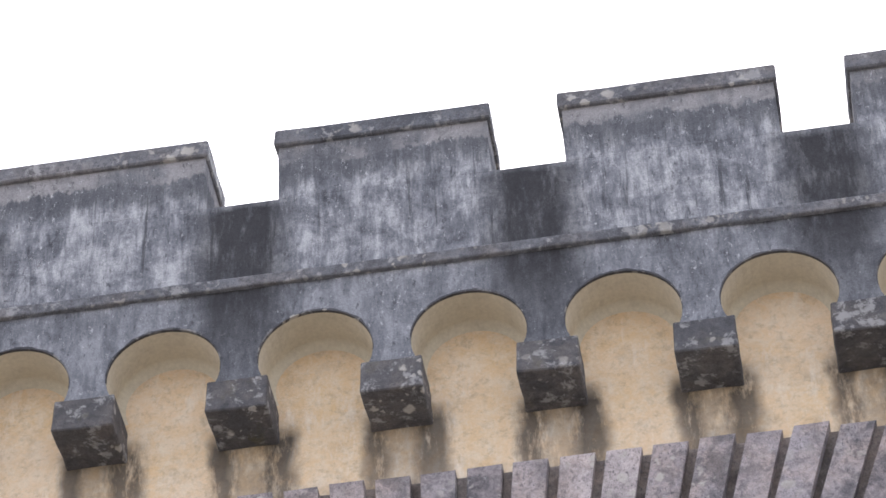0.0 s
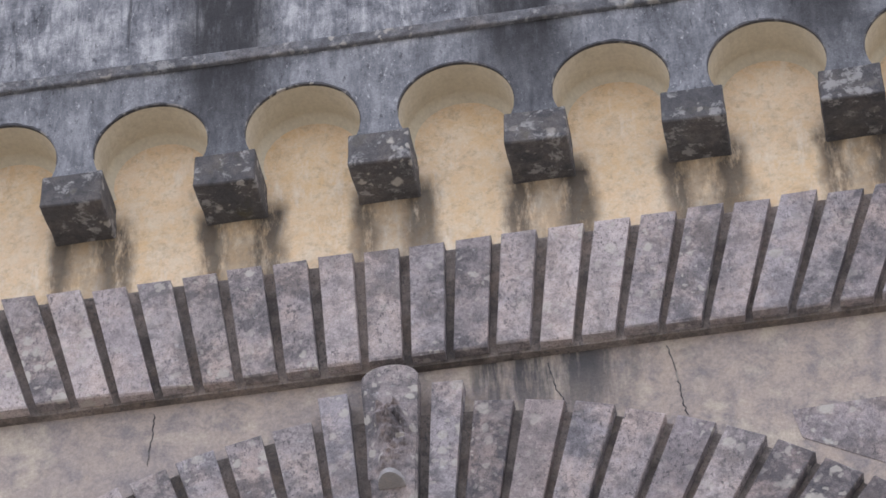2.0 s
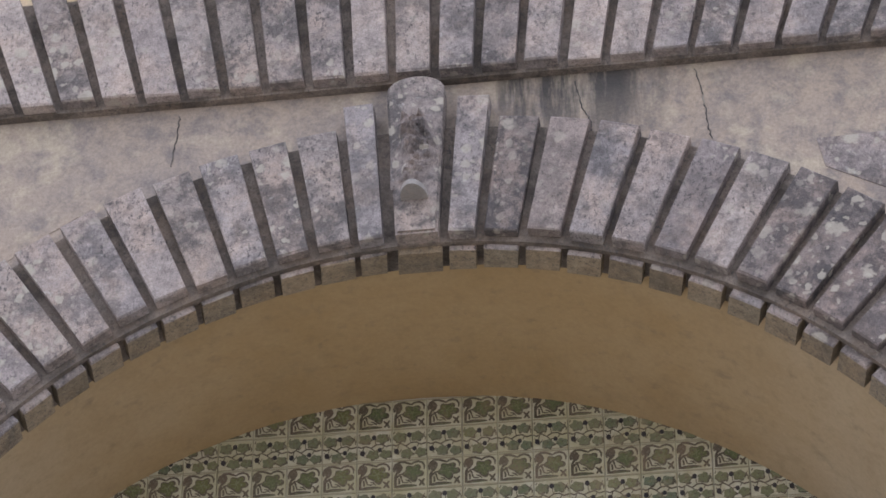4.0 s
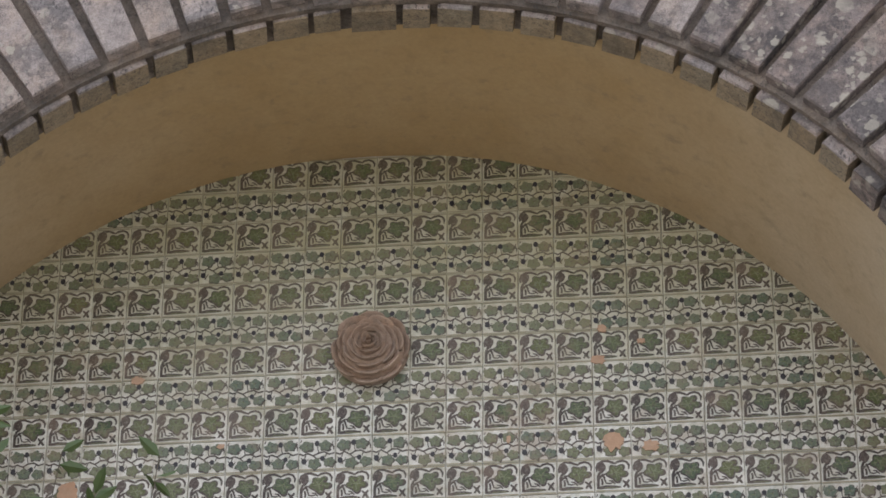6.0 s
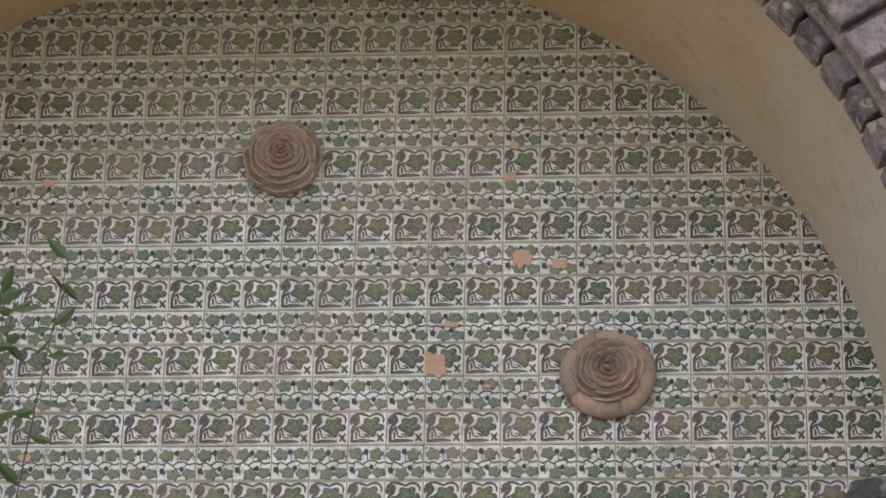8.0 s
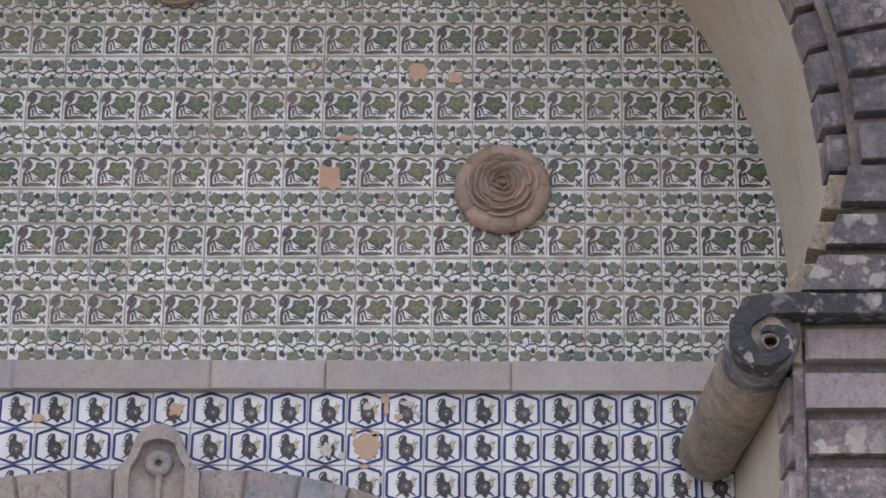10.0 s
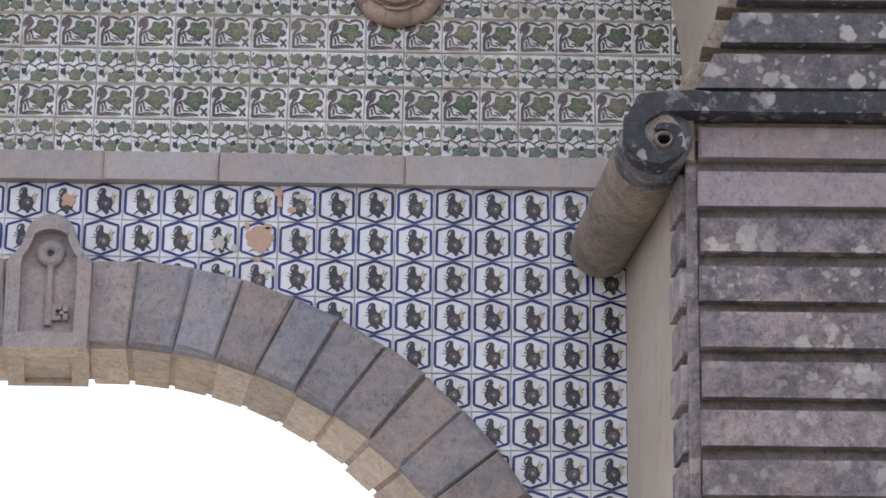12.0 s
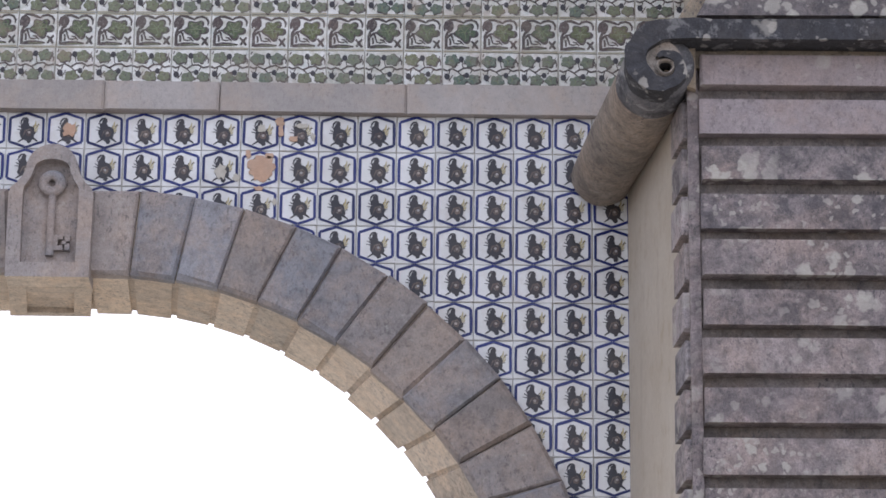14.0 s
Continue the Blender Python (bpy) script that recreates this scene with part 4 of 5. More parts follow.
block(bm, [(C - 0.147, 3.446), (C + 0.147, 3.446), (C + 0.147, 3.62), (C - 0.147, 3.62)], YB + 0.051, 10.93, 0.004, 0.001)
for x0, x1, y0, y1 in ((-0.147, -0.085, 10.60, 10.94), (0.085, 0.147, 10.60, 10.94), (-0.085, 0.085, 10.60, 10.655), (-0.085, 0.085, 10.90, 10.94)):
    box(bm, C + x0, C + x1, y0, y1, 3.427, 3.448)
gate_skew(bm)
part("soffit_stone", bm, M_SOFFIT, gk, "panelled underside, bounced light in its cream colour", at=kinv)
bm = bmesh.new()
bmesh.ops.create_cone(bm, cap_ends=True, segments=20, radius1=0.015, radius2=0.013, depth=0.25, matrix=Matrix.Translation((C + 0.002, YB - 0.078, 3.64)))
tor = [[(C + 0.0 + (0.031 + 0.019 * math.cos(b)) * math.cos(a), YB - 0.08 + 0.016 * math.sin(b), 3.785 + (0.031 + 0.019 * math.cos(b)) * math.sin(a)) for b in [2 * math.pi * q / 10 for q in range(10)]] for a in [2 * math.pi * q / 24 for q in range(25)]]
loft(bm, tor, closed=True)
for x0, x1, z0, z1 in ((0.01, 0.048, 3.575, 3.592), (0.01, 0.048, 3.535, 3.552), (0.012, 0.030, 3.552, 3.575), (0.055, 0.072, 3.535, 3.560), (0.055, 0.072, 3.568, 3.592), (0.044, 0.060, 3.556, 3.570)):
    box(bm, C + x0, C + x1, YB - 0.085, YB - 0.06, z0, z1)
part("carved_key", bm, M_GATE, niche, "carved stone key", at=kinv)

# ledge between the two tile fields
ledge = thing("ledge", BACK @ Matrix.Translation((GX, YB, 4.083)), "plain grey stone ledge between two tile fields", "ledge")
linv = ledge.matrix_basis.inverted() @ BACK
cuts = [-3.75, -3.1, -2.55, -1.9, -1.181, -0.768, -0.095, 0.93]
for a, b in zip(cuts, cuts[1:]):
    bm = bmesh.new()
    block(bm, [(a + 0.001, 4.083), (b - 0.001, 4.083), (b - 0.001, 4.196), (a + 0.001, 4.196)], YB - 0.045 + rng.uniform(-0.003, 0.003), YB + 0.01, 0.006, 0.002)
    part("ledge_stone", bm, M_LEDGE, ledge, at=linv)


# ---- carved rosettes ----
def petal(bm, ang, span, r, h, base, flare, notch=0.09):
    """A cupped petal: part of a ring wall that rises from the base to a rounded, scalloped lip."""
    rows = []
    for i in range(13):
        u = -1 + i / 6
        a = ang + u * span
        top = base + 0.8 * h * (1 - 0.75 * abs(u) ** 3)
        rr = r * (1 - notch * abs(u) ** 3) + 0.003 * u
        row = []
        for k, y in ((0.94, base * 0.4), (1.0 + flare * 0.5, base + (top - base) * 0.45), (1.0 + flare, top - 0.006), (0.985 + flare, top), (0.945 + flare, top - 0.002), (0.88, top - 0.016), (0.82, base)):
            row.append((rr * k * math.sin(a), -y, rr * k * math.cos(a)))
        rows.append(row)
    loft(bm, rows)


def skirt_petal(bm, ang, span, r, size):
    """A broad domed outer petal, lying low, with a rounded rim."""
    rows = []
    for i in range(11):
        u = -1 + i / 5
        edge = 1 - abs(u) ** 5
        row = []
        for k, y in ((1.0, 0.0), (1.03, 0.014), (1.0, 0.030), (0.92, 0.042), (0.80, 0.048), (0.66, 0.046), (0.5, 0.03)):
            rr = r * k * (1 - 0.035 * abs(u) ** 4)
            row.append((rr * math.sin(ang + u * span), -size * y * (0.84 + 0.16 * edge), rr * math.cos(ang + u * span)))
        rows.append(row)
    loft(bm, rows)


def rosette(place, size, skirt, label):
    ob = thing("rosette", place, label, "rosette", "carved rosettes")
    bm = bmesh.new()
    bmesh.ops.create_uvsphere(bm, u_segments=28, v_segments=12, radius=1.0, matrix=Matrix.Diagonal((0.120 * size, 0.082 * size, 0.120 * size, 1)))
    part("heart", bm, M_ROSE, ob)
    bm = bmesh.new()
    wide = (0.146 if skirt else 0.128) * size
    loft(bm, [[(r * math.cos(2 * math.pi * i / 32), y, r * math.sin(2 * math.pi * i / 32)) for i in range(32)] for r, y in ((wide * 0.97, 0.0), (wide, -0.010), (wide * 0.95, -0.026), (wide * 0.6, -0.035))], closed=True)
    part("base_disc", bm, M_ROSE, ob)
    if skirt:
        rings = [(10, 0.160, 0.026, 0.012, 0.02), (7, 0.116, 0.028, 0.044, 0.03), (6, 0.098, 0.026, 0.058, 0.02), (5, 0.076, 0.024, 0.070, 0.02), (5, 0.055, 0.022, 0.080, 0.0), (4, 0.036, 0.020, 0.088, 0.0), (3, 0.019, 0.018, 0.094, 0.0)]
    else:
        rings = [(8, 0.132, 0.026, 0.024, 0.03), (7, 0.112, 0.028, 0.046, 0.02), (6, 0.090, 0.024, 0.062, 0.02), (5, 0.068, 0.024, 0.074, 0.02), (4, 0.047, 0.022, 0.084, 0.0), (3, 0.027, 0.020, 0.090, 0.0), (2, 0.012, 0.016, 0.094, 0.0)]
    for q, (n, r, h, base, flare) in enumerate(rings):
        for i in range(n):
            bm = bmesh.new()
            if skirt and q == 0:
                skirt_petal(bm, 2 * math.pi * i / n + rng.uniform(-0.04, 0.04), math.pi / n * 1.13, r * size, size * (1.05 if i % 2 else 0.97))
            else:
                petal(bm, 2 * math.pi * (i + 0.5 * (q % 2)) / n + rng.uniform(-0.12, 0.12), math.pi / n * 1.12, r * size * rng.uniform(0.97, 1.03), h * size, base * size, flare, 0.13 if q == 0 else 0.09)
            p = part("petal", roughen(bm, 0.003, 30), M_ROSE, ob)
            for f in p.data.polygons:
                f.use_smooth = True
    return ob


rosette(BACK @ Matrix.Translation((-1.378, YB - 0.008, 5.80)), 1.15, False, "brown stone rose boss on green leaf tiles")
rosette(BACK @ Matrix.Translation((-0.134, YB - 0.008, 4.885)), 1.09, True, "brown stone rosette with an open skirt of petals")
rosette(BACK @ Matrix.Translation((-2.56, YB - 0.008, 4.875)), 1.05, True, "brown stone rosette half hidden by shrub leaves")


# ---- tall thin shrub before the wall ----
def shrub():
    ob = thing("shrub", Matrix.Translation((-2.45, 9.1, 0)), "slender green shrub with long stems and lance leaves", "shrub")
    inv = ob.matrix_basis.inverted()
    r = random.Random(5)
    for k in range(7):
        x0, y0 = -2.9 + 0.08 * k, 9.05 + r.uniform(-0.15, 0.1)
        x1, top = -2.45 + 0.095 * k + r.uniform(-0.05, 0.05), ZE + (4.60 + (0.15 if k < 2 else 0.0) + r.uniform(-0.2, 0.18))
        pts = []
        for i in range(25):
            f = i / 24
            pts.append(Vector((x0 + (x1 - x0) * f ** 1.5 + 0.03 * math.sin(5 * f + k), y0 + 0.05 * math.sin(3 * f + 2 * k), top * f)))
        bm = bmesh.new()
        rings = []
        for i, p in enumerate(pts):
            rad = 0.012 * (1 - 0.85 * i / 24)
            rings.append([p + Vector((rad * math.cos(a), rad * math.sin(a), 0)) for a in (0, 1.05, 2.1, 3.14, 4.2, 5.24)])
        loft(bm, rings, closed=True)
        part("stem", bm, M_STEM, ob, at=inv)
        bm = bmesh.new()
        for i in range(34):
            f = 1 - 0.4 * r.random() ** 1.3
            q = min(int(f * 24), 23)
            p = pts[q].lerp(pts[q + 1], f * 24 - q)
            a, up, ln = r.uniform(0, 6.28), r.uniform(-0.5, 1.0), r.uniform(0.07, 0.11)
            d = Vector((math.cos(a), 0.6 * math.sin(a), up)).normalized()
            w = d.cross(Vector((r.uniform(-1, 1), 1, r.uniform(-1, 1)))).normalized() * ln * 0.2
            nrm = d.cross(w).normalized() * ln * 0.08
            v = [bm.verts.new(c) for c in (p, p + d * ln * 0.35 + w - nrm, p + d * ln * 0.75 + w * 0.7 - nrm, p + d * ln, p + d * ln * 0.75 - w * 0.7 - nrm, p + d * ln * 0.35 - w - nrm, p + d * ln * 0.4, p + d * ln * 0.75)]
            for q in ((0, 1, 6), (1, 2, 7, 6), (2, 3, 7), (3, 4, 7), (4, 5, 6, 7), (5, 0, 6)):
                bm.faces.new([v[z] for z in q])
        part("foliage", bm, M_FOLIAGE, ob, at=inv, kind="stuff")


shrub()


# ---- glazed tiles ----
S = 0.14


def ribbon(bm, pts, w, mi, y):
    a, b = [], []
    for i, (x, z) in enumerate(pts):
        p, q = pts[max(i - 1, 0)], pts[min(i + 1, len(pts) - 1)]
        d = Vector((q[0] - p[0], q[1] - p[1])).normalized()
        h = (w[i] if isinstance(w, (list, tuple)) else w) / 2
        a.append(bm.verts.new(((x - d.y * h) * S, y, (z + d.x * h) * S)))
        b.append(bm.verts.new(((x + d.y * h) * S, y, (z - d.x * h) * S)))
    for i in range(len(pts) - 1):
        bm.faces.new((a[i], b[i], b[i + 1], a[i + 1])).material_index = mi


def blob(bm, x, z, r, mi, y, lobes=0, depth=0.0, turn=0.0, n=14, squash=1.0, jit=None):
    n = max(n, lobes * 5)
    c = bm.verts.new((x * S, y - 0.0006, z * S))
    ring = []
    for i in range(n):
        a = 2 * math.pi * i / n + turn
        k = 1 + (depth * math.cos(lobes * (a - turn)) if lobes else 0) + (jit.uniform(-0.12, 0.12) if jit else 0)
        ring.append(bm.verts.new(((x + r * k * math.cos(a)) * S, y, (z + r * k * squash * math.sin(a)) * S)))
    for i in range(n):
        bm.faces.new((c, ring[i], ring[(i + 1) % n])).material_index = mi


def tile_base(bm, mi=0):
    h, c = 0.491 * S, 0.004
    rings = [[(sx * (h - k), y, sz * (h - k)) for sx, sz in ((-1, -1), (1, -1), (1, 1), (-1, 1))] for k, y in ((0, 0.004), (0, -0.006), (0.0025, -0.009))]
    vs = loft(bm, rings, mi, closed=True)
    bm.faces.new(vs[-1]).material_index = mi


Y1 = -0.0102


def star(bm, cx, cz, tips, waist, mi, y, grow=1.0, jit=None):
    """A lobed leaf: rounded tips (x, z from the centre) with notches between them."""
    ring = []
    for i, (x, z) in enumerate(tips):
        x2, z2 = tips[(i + 1) % len(tips)]
        r, a = math.hypot(x, z), math.atan2(z, x)
        for k, w in ((0.86, -0.33), (0.97, -0.15), (1.0, 0.0), (0.97, 0.15), (0.86, 0.33)):
            w += jit.uniform(-0.04, 0.04) if jit else 0
            ring.append((r * k * math.cos(a + w), r * k * math.sin(a + w)))
        mx, mz = x + x2, z + z2
        d = math.hypot(mx, mz)
        ring.append((waist * mx / d, waist * mz / d))
    c = bm.verts.new((cx * S, y - 0.0006, cz * S))
    vs = [bm.verts.new(((cx + grow * x) * S, y, (cz + grow * z) * S)) for x, z in ring]
    for i in range(len(vs)):
        bm.faces.new((c, vs[i], vs[(i + 1) % len(vs)])).material_index = mi


def leaf_tile(seed):
    r = random.Random(seed)
    u = lambda a=0.015: r.uniform(-a, a)
    bm = bmesh.new()
    tile_base(bm)
    for z in (0.463, -0.466):                    # tan border lines
        ribbon(bm, [(-0.47, z), (0.0, z + u(0.004)), (0.47, z)], 0.040, 5, Y1 + 0.0006)
    ribbon(bm, [(-0.44, 0.10), (-0.45, 0.22 + u()), (-0.41, 0.34), (-0.30, 0.415 + u()), (-0.15, 0.41), (-0.03, 0.365), (0.05 + u(), 0.33), (0.12, 0.385), (0.25, 0.41), (0.36, 0.37), (0.42, 0.27), (0.41, 0.15 + u())],
           [0.045, 0.06, 0.06, 0.06, 0.07, 0.07, 0.055, 0.065, 0.065, 0.065, 0.06, 0.03], 2, Y1)
    blob(bm, -0.325, 0.245 + u(), 0.125, 3, Y1 - 0.0002, n=12, squash=1.25, jit=r)
    tips = [(0.30 + u(), -0.03 + u()), (0.18, 0.21 + u()), (-0.15 + u(), 0.20), (-0.25, -0.04 + u()), (0.06 + u(), -0.27)]
    star(bm, 0.080, 0.05, tips, 0.185, 2, Y1 + 0.0003, 1.16)
    star(bm, 0.07, 0.06, tips, 0.17, 1, Y1 - 0.0005, 0.95, r)
    for x, z in tips:
        ribbon(bm, [(0.07, 0.06), (0.07 + 0.42 * x + u(), 0.06 + 0.42 * z), (0.07 + 0.75 * x, 0.06 + 0.75 * z)], [0.02, 0.018, 0.008], 4, Y1 - 0.0014)
    for q in range(7):
        a, d = r.uniform(0, 6.28), r.uniform(0.05, 0.22)
        blob(bm, 0.07 + d * math.cos(a), 0.06 + d * math.sin(a), r.uniform(0.018, 0.035), 4 if q % 2 else 2, Y1 - 0.0016, n=7, jit=r)
    ribbon(bm, [(-0.40, -0.41), (-0.405, -0.22 + u()), (-0.40, -0.05), (-0.36, 0.08)], [0.085, 0.075, 0.085, 0.06], 2, Y1)
    ribbon(bm, [(-0.39, -0.10), (-0.27, 0.0 + u()), (-0.19, 0.03)], [0.07, 0.055, 0.05], 2, Y1 - 0.0001)
    ribbon(bm, [(-0.39, -0.385), (-0.2, -0.36), (0.0, -0.355 + u()), (0.20, -0.37)], [0.075, 0.105, 0.095, 0.045], 2, Y1 - 0.0003)
    ribbon(bm, [(-0.24, -0.385), (-0.02, -0.375), (0.15, -0.39)], 0.018, 4, Y1 - 0.0009)
    ribbon(bm, [(-0.31, -0.11), (-0.29, -0.22), (-0.30, -0.30)], 0.055, 2, Y1 - 0.0002)
    ribbon(bm, [(-0.36, 0.06), (-0.28, 0.10), (-0.24, 0.19)], [0.07, 0.05, 0.03], 2, Y1 - 0.0004)
    ribbon(bm, [(-0.30, 0.03), (-0.24, -0.08), (-0.23, -0.16)], [0.05, 0.06, 0.03], 2, Y1 - 0.0003)
    ribbon(bm, [(-0.12, -0.17), (-0.03, -0.19), (0.05, -0.28)], [0.03, 0.05, 0.03], 2, Y1 - 0.0002)
    ribbon(bm, [(-0.37, 0.15), (-0.33, 0.24), (-0.27, 0.33)], 0.022, 2, Y1 - 0.0012)
    ribbon(bm, [(-0.40, 0.20), (-0.36, 0.30), (-0.31, 0.37)], 0.020, 2, Y1 - 0.0012)
    ribbon(bm, [(-0.22, -0.14 + u()), (-0.20, -0.24), (-0.10, -0.26), (0.0, -0.235)], [0.05, 0.04, 0.045, 0.02], 2, Y1 - 0.0001)
    ribbon(bm, [(0.25, -0.17), (0.34 + u(), -0.27), (0.42, -0.39)], [0.045, 0.075, 0.06], 2, Y1)
    ribbon(bm, [(0.42, -0.16), (0.34, -0.27 + u()), (0.27, -0.38)], [0.05, 0.07, 0.05], 2, Y1 - 0.0003)
    return mesh_of("leaf_tile", bm, [M_GREEN_BASE, M_LEAF, M_BROWN, M_PURPLE, M_VEIN, M_TAN])


def vine_tile(seed):
    r = random.Random(seed)
    u = lambda a=0.02: r.uniform(-a, a)
    bm = bmesh.new()
    tile_base(bm)
    ribbon(bm, [(-0.48, 0.02), (-0.38, -0.03), (-0.25, 0.03 + u()), (-0.1, -0.05), (0.05, 0.04 + u()), (0.2, 0.06), (0.33, -0.02), (0.48, 0.02)], 0.05, 2, Y1)
    ribbon(bm, [(-0.1, -0.05), (0.0, -0.15), (0.1, -0.13)], 0.035, 2, Y1)
    ribbon(bm, [(-0.3, 0.0), (-0.33, -0.12)], 0.03, 2, Y1 - 0.0001)
    ribbon(bm, [(0.28, 0.02), (0.22, -0.1)], 0.03, 2, Y1 - 0.0001)
    ribbon(bm, [(0.40, 0.30), (0.46, 0.20), (0.45, 0.10)], [0.03, 0.04, 0.02], 2, Y1)
    ribbon(bm, [(-0.45, 0.36), (-0.42, 0.44)], 0.03, 2, Y1)
    ribbon(bm, [(0.05, 0.04), (0.02, 0.14), (0.02, 0.25)], 0.025, 2, Y1 - 0.0001)
    for x, z, q in ((-0.27, 0.25, 0.170), (0.22, 0.26, 0.165), (-0.06, -0.28, 0.165), (0.32, -0.27, 0.150)):
        tw = r.uniform(0, 1.5)
        x, z = x + u(), z + u()
        blob(bm, x + 0.018, z - 0.018, q + 0.018, 2, Y1 + 0.0004, lobes=5, depth=0.14, turn=tw, n=25, squash=0.88, jit=r)
        blob(bm, x, z, q, 1, Y1 - 0.0004, lobes=5, depth=0.14, turn=tw, n=25, squash=0.88, jit=r)
        for w in (0.3, 2.2, 4.1):
            ribbon(bm, [(x, z), (x + 0.6 * q * math.cos(tw + w), z + 0.55 * q * math.sin(tw + w))], [0.03, 0.012], 2 if w < 2 else 4, Y1 - 0.0013)
    for x0, z0, x1, z1 in ((-0.44, -0.10, -0.28, -0.34), (-0.34, -0.32, -0.22, -0.14), (0.36, 0.14, 0.44, 0.38), (0.06, -0.12, 0.20, -0.20), (-0.16, 0.06, -0.10, 0.14)):
        ribbon(bm, [(x0, z0), ((x0 + x1) / 2 + u(), (z0 + z1) / 2), (x1, z1)], [0.02, 0.032, 0.015], 2, Y1 - 0.0005)
    ribbon(bm, [(-0.48, -0.462), (0.0, -0.462 + u(0.004)), (0.48, -0.462)], 0.035, 5, Y1 + 0.0006)
    for x, z, q in ((0.0, 0.30, 0.07), (-0.36, -0.2, 0.075), (0.14, -0.13, 0.065)):
        blob(bm, x + u(), z + u(), q, 3, Y1 - 0.0006, n=8, squash=1.25)
    return mesh_of("vine_tile", bm, [M_GREEN_BASE, M_VINE, M_BROWN, M_INK, M_VEIN, M_TAN])


def hex_tile(seed):
    r = random.Random(seed)
    u = lambda a=0.015: r.uniform(-a, a)
    bm = bmesh.new()
    tile_base(bm)
    ring = [(0, 0.468), (0.425, 0.325), (0.43, -0.315), (0, -0.468), (-0.43, -0.315), (-0.425, 0.325)]
    for i in range(6):
        p, q = ring[i], ring[(i + 1) % 6]
        ribbon(bm, [p, tuple((a + b) / 2 + u(0.006) for a, b in zip(p, q)), q], [0.070, r.uniform(0.06, 0.085), 0.070], 1, Y1 - 0.0001 * (i % 2))
    bx, bz = 0.035 + u(), -0.085 + u()
    blob(bm, bx, bz, 0.195, 2, Y1 - 0.0003, n=18, squash=1.05, jit=r)
    ribbon(bm, [(bx - 0.12, bz - 0.09), (bx - 0.06, bz + 0.06), (bx + 0.06, bz + 0.10), (bx + 0.13, bz + 0.02)], [0.02, 0.05, 0.045, 0.02], 5, Y1 - 0.0012)
    blob(bm, bx + 0.03, bz - 0.02, 0.075, 5, Y1 - 0.0014, n=10, jit=r)
    blob(bm, bx + 0.035 + u(), bz + u(), 0.036, 4, Y1 - 0.0024, n=8)
    blob(bm, bx - 0.075, bz + 0.20, 0.105, 2, Y1 - 0.0004, n=12, jit=r)
    blob(bm, bx - 0.055, bz + 0.32, 0.070, 2, Y1 - 0.0005, n=10, jit=r)
    ribbon(bm, [(bx - 0.0, bz + 0.36), (bx - 0.05, bz + 0.41), (bx - 0.12, bz + 0.405), (bx - 0.175, bz + 0.34), (bx - 0.18, bz + 0.26)], [0.045, 0.05, 0.05, 0.045, 0.02], 2, Y1 - 0.0002)
    for x0, z0, x1, z1, w in ((-0.10, -0.15, -0.24, -0.25, 0.05), (0.12, -0.13, 0.26, -0.23, 0.062), (-0.14, 0.12, -0.25, 0.19, 0.035), (-0.15, 0.08, -0.28, 0.10, 0.03), (-0.15, 0.20, -0.22, 0.28, 0.028), (0.15, 0.0, 0.25, 0.03, 0.028), (0.10, 0.12, 0.15, 0.22, 0.03)):
        ribbon(bm, [(bx + x0, bz + z0), (bx + (x0 + x1) / 2 + u(), bz + (z0 + z1) / 2), (bx + x1, bz + z1)], [w, w * 0.8, w * 0.5], 2, Y1 - 0.0001 * (x0 > 0))
    blob(bm, bx + 0.04, bz - 0.215, 0.062, 2, Y1 - 0.0002, n=10, squash=1.1, jit=r)
    for x0, z0, x1, z1, w in ((0.13, 0.10, 0.20, 0.33, 0.055), (0.16, 0.07, 0.27, 0.27, 0.05), (0.17, 0.04, 0.26, 0.12, 0.04)):
        ribbon(bm, [(bx + x0, bz + z0), (bx + (x0 + x1) / 2 + 0.02, bz + (z0 + z1) / 2), (bx + x1, bz + z1)], [w * 0.6, w, w * 0.3], 3, Y1 - 0.0002)
    ribbon(bm, [(bx + 0.22, bz + 0.18), (bx + 0.26, bz + 0.23), (bx + 0.30, bz + 0.22)], 0.022, 2, Y1 - 0.0006)
    return mesh_of("hexagon_tile", bm, [M_WHITE_BASE, M_BLUE, M_INK, M_STRAW, M_LEDGE, M_PURPLE])


LEAF, VINE, HEX = [leaf_tile(s) for s in range(6)], [vine_tile(s) for s in range(6)], [hex_tile(s) for s in range(6)]


def lay(name, meshes, x, z):
    ob = new(name, rng.choice(meshes))
    ob.parent = gate_wall
    ob.matrix_basis = BACK @ Matrix.Translation((x + rng.uniform(-0.0012, 0.0012), YB + rng.uniform(-0.001, 0.001), z + rng.uniform(-0.001, 0.001))) @ pose(0, 0, 0, rng.uniform(-0.5, 0.5), rng.uniform(-0.5, 0.5), rng.uniform(-0.5, 0.5))
    return ob


def under_vault(x, z, spare=0.03):
    dx, dz = max(abs(x - BX) - 0.07, 0), max(z - 0.07 - BZ, 0)
    return math.hypot(dx, dz) < BR + spare


for i in range(9):
    for name, meshes, z in (("leaf_tile", LEAF, 6.62 - 0.277 * i), ("vine_tile", VINE, 6.62 - 0.1385 - 0.277 * i)):
        for c in range(-22, 16):
            x = -0.949 + 0.07 + S * c
            if under_vault(x, z):
                lay(name, meshes, x, z)
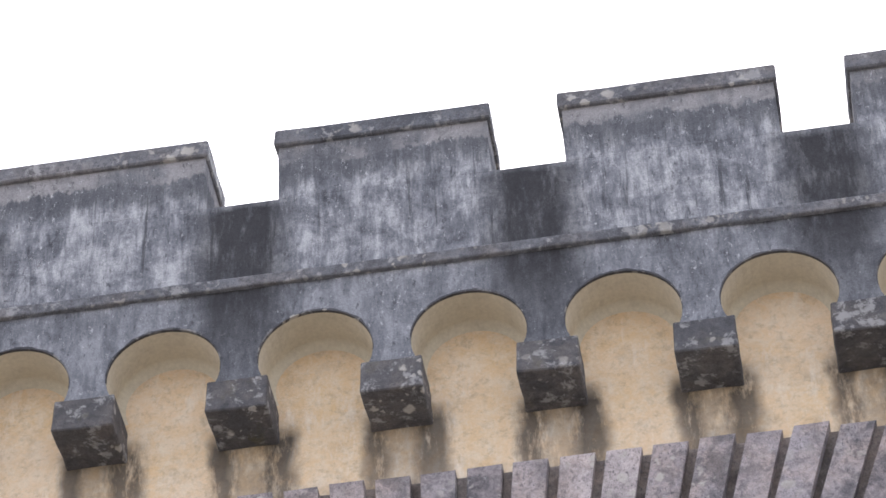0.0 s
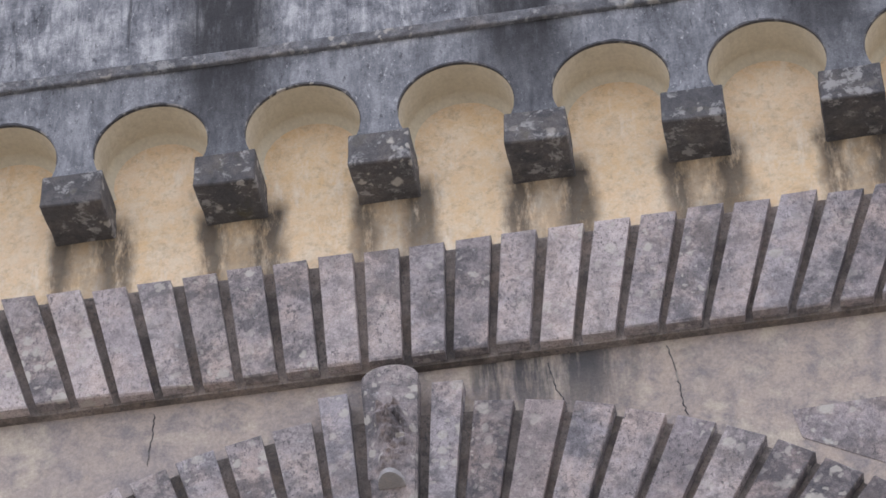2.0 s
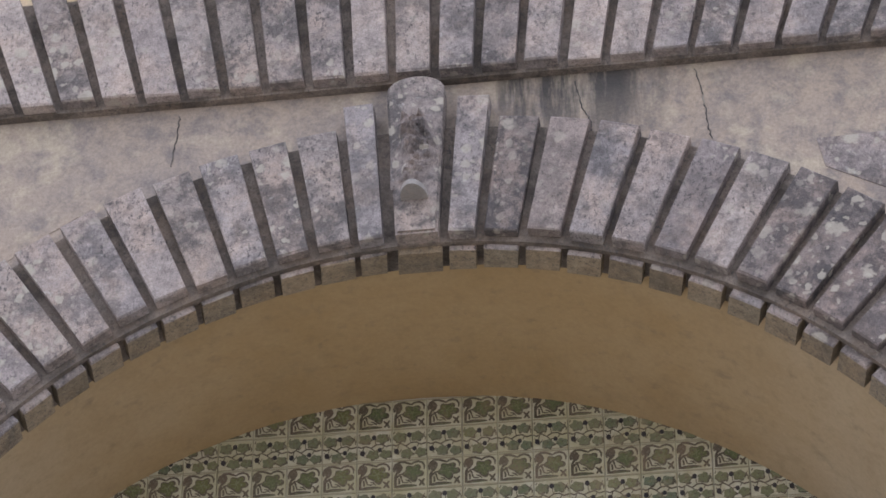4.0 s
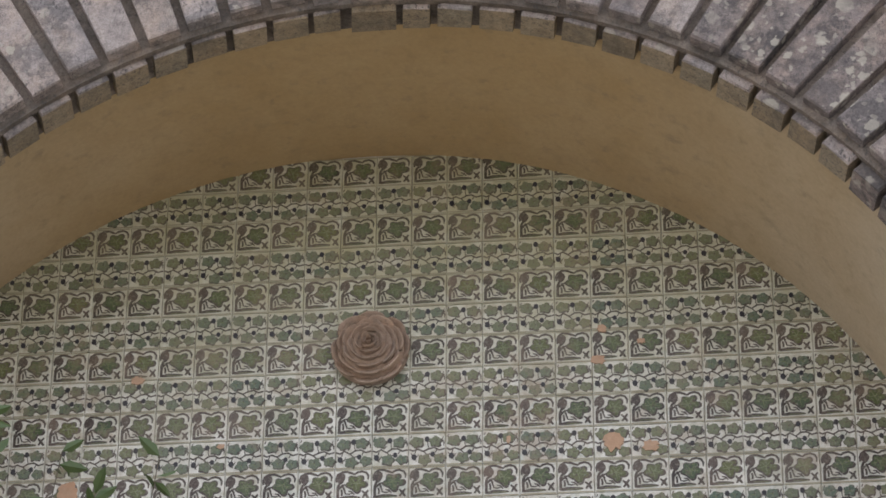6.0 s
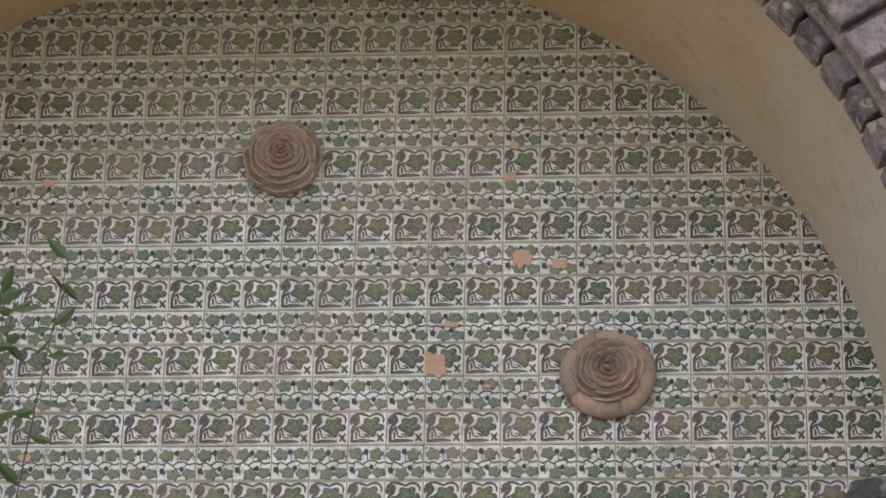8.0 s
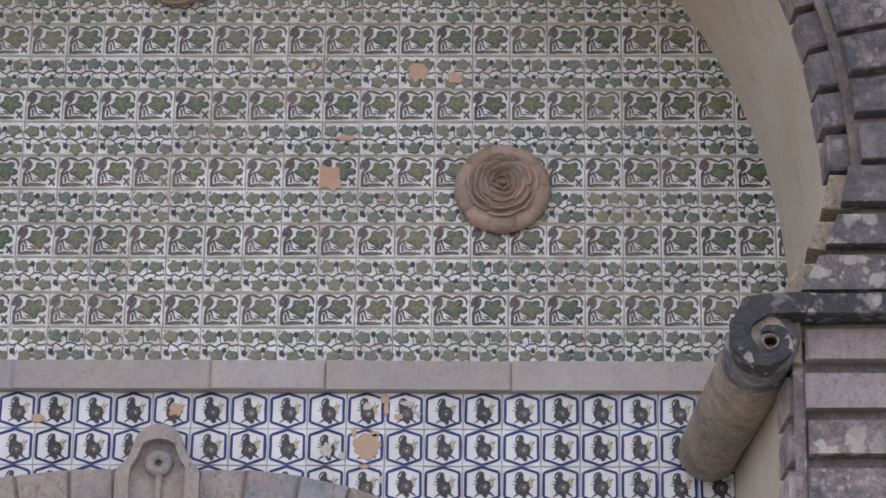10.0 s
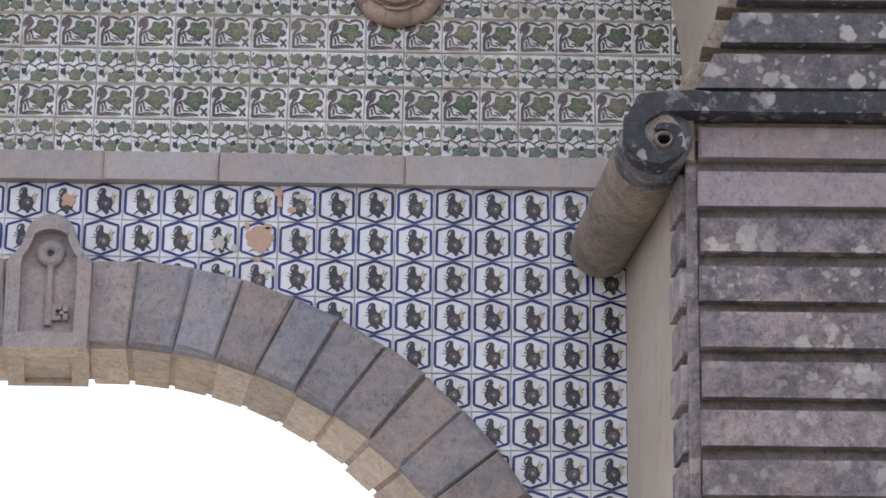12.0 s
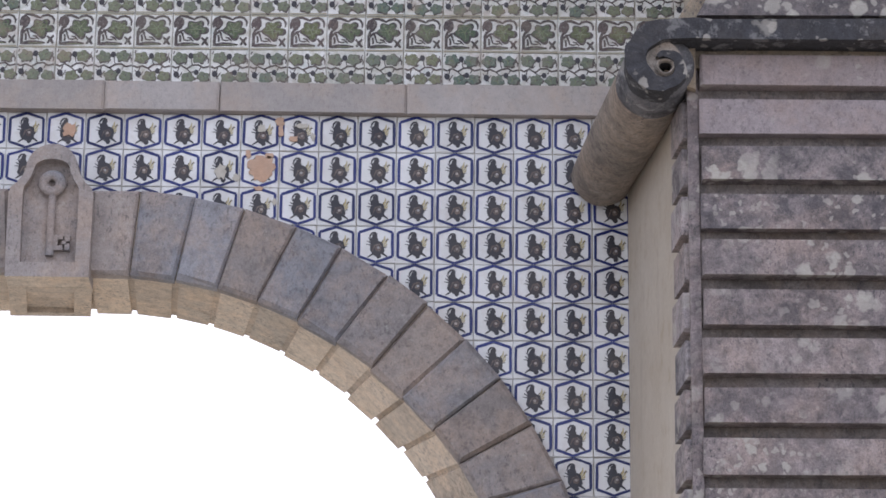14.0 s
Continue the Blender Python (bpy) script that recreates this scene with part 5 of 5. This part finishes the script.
for j in range(17):
    for c in range(-26, 4):
        x, z = 0.221 + S * c, 4.014 - S * j
        k = abs(x - GX)
        # outside the gate arch's outer edge
        dx, dz = GX + k + 0.055 + 1.140, z + 0.055 - 2.026
        if x < 0.69 and (dz < 0 and k > 1.95 or dz >= 0 and math.hypot(dx, dz) > 1.752):
            lay("hexagon_tile", HEX, x, z)


def chip(x, z, w, h, seed):
    """A patch where the glaze has fallen off and bare clay shows."""
    r = random.Random(seed)
    bm = bmesh.new()
    n = 40
    ring = []
    for i in range(n):
        a = 2 * math.pi * i / n
        k = 1 / max(abs(math.cos(a)), abs(math.sin(a))) ** 0.35 * (1 + 0.4 * noise.noise(Vector((2.2 * math.cos(a), 2.2 * math.sin(a), seed * 3.7))) + r.uniform(-0.09, 0.09))
        ring.append((x + w / 2 * k * math.cos(a), z + h / 2 * k * math.sin(a)))
    prism(bm, ring, YB - 0.0145, YB - 0.009)
    part("bare_clay_patch", bm, M_CLAY, gate_wall, "bare orange clay where glaze fell off", at=BACK)


for i, (x, z, w, h) in enumerate(((-0.455, 5.376, 0.072, 0.072), (-0.316, 5.35, 0.06, 0.045), (-0.775, 4.935, 0.075, 0.10), (-2.287, 5.72, 0.05, 0.03), (-0.505, 5.725, 0.05, 0.035),
                                  (-0.49, 5.86, 0.035, 0.03), (-2.53, 5.25, 0.07, 0.09), (-0.612, 3.878, 0.095, 0.095), (-1.302, 4.016, 0.045, 0.05), (-0.55, 4.055, 0.03, 0.03), (-0.50, 3.99, 0.03, 0.02), (-2.287, 4.57, 0.05, 0.03), (-0.545, 4.02, 0.018, 0.05), (-0.585, 3.925, 0.03, 0.02), (-0.66, 3.93, 0.018, 0.03), (-0.62, 3.80, 0.03, 0.016), (-1.80, 3.98, 0.05, 0.03), (-0.34, 5.80, 0.03, 0.02), (-0.72, 5.10, 0.07, 0.018), (-0.85, 5.40, 0.018, 0.03), (-0.58, 4.845, 0.03, 0.014), (-1.95, 5.42, 0.03, 0.02))):
    chip(x, z, w, h, i)


# ---- cracks in the render under the band ----
for pts in ([(-0.66, 7.40), (-0.635, 7.27), (-0.60, 7.20), (-0.61, 7.12)], [(-0.20, 7.41), (-0.175, 7.26), (-0.165, 7.15), (-0.15, 7.06)], [(-2.20, 7.40), (-2.21, 7.28), (-2.23, 7.14)]):
    bm = bmesh.new()
    fine = []
    for (xa, za), (xb, zb) in zip(pts, pts[1:]):
        fine += [(xa + (xb - xa) * i / 8 + rng.uniform(-0.004, 0.004), za + (zb - za) * i / 8) for i in range(8)]
    wide = [rng.uniform(0.002, 0.006) for _ in fine]
    prism(bm, [(x - w / 2, z) for (x, z), w in zip(fine, wide)] + [(x + w / 2, z) for (x, z), w in zip(fine[::-1], wide[::-1])], 9.5125, 9.52)
    part("crack", bm, M_BLACK, facade, "dark crack", at=FACE)


# ---- brown stains on the worn blue tiles ----
for i, (x, z, w, h) in enumerate(((-0.755, 3.862, 0.045, 0.06), (-0.70, 3.84, 0.03, 0.03), (-0.615, 4.03, 0.03, 0.04), (-0.47, 4.04, 0.05, 0.02), (-0.43, 4.0, 0.02, 0.03), (-0.56, 3.75, 0.02, 0.03))):
    r = random.Random(40 + i)
    bm = bmesh.new()
    prism(bm, [(x + w / 2 * r.uniform(0.6, 1.2) * math.cos(a), z + h / 2 * r.uniform(0.6, 1.2) * math.sin(a)) for a in [2 * math.pi * q / 16 for q in range(16)]], YB - 0.0142, YB - 0.009)
    part("worn_stain", bm, M_MORTAR, gate_wall, "worn buff patch in glaze", at=BACK)
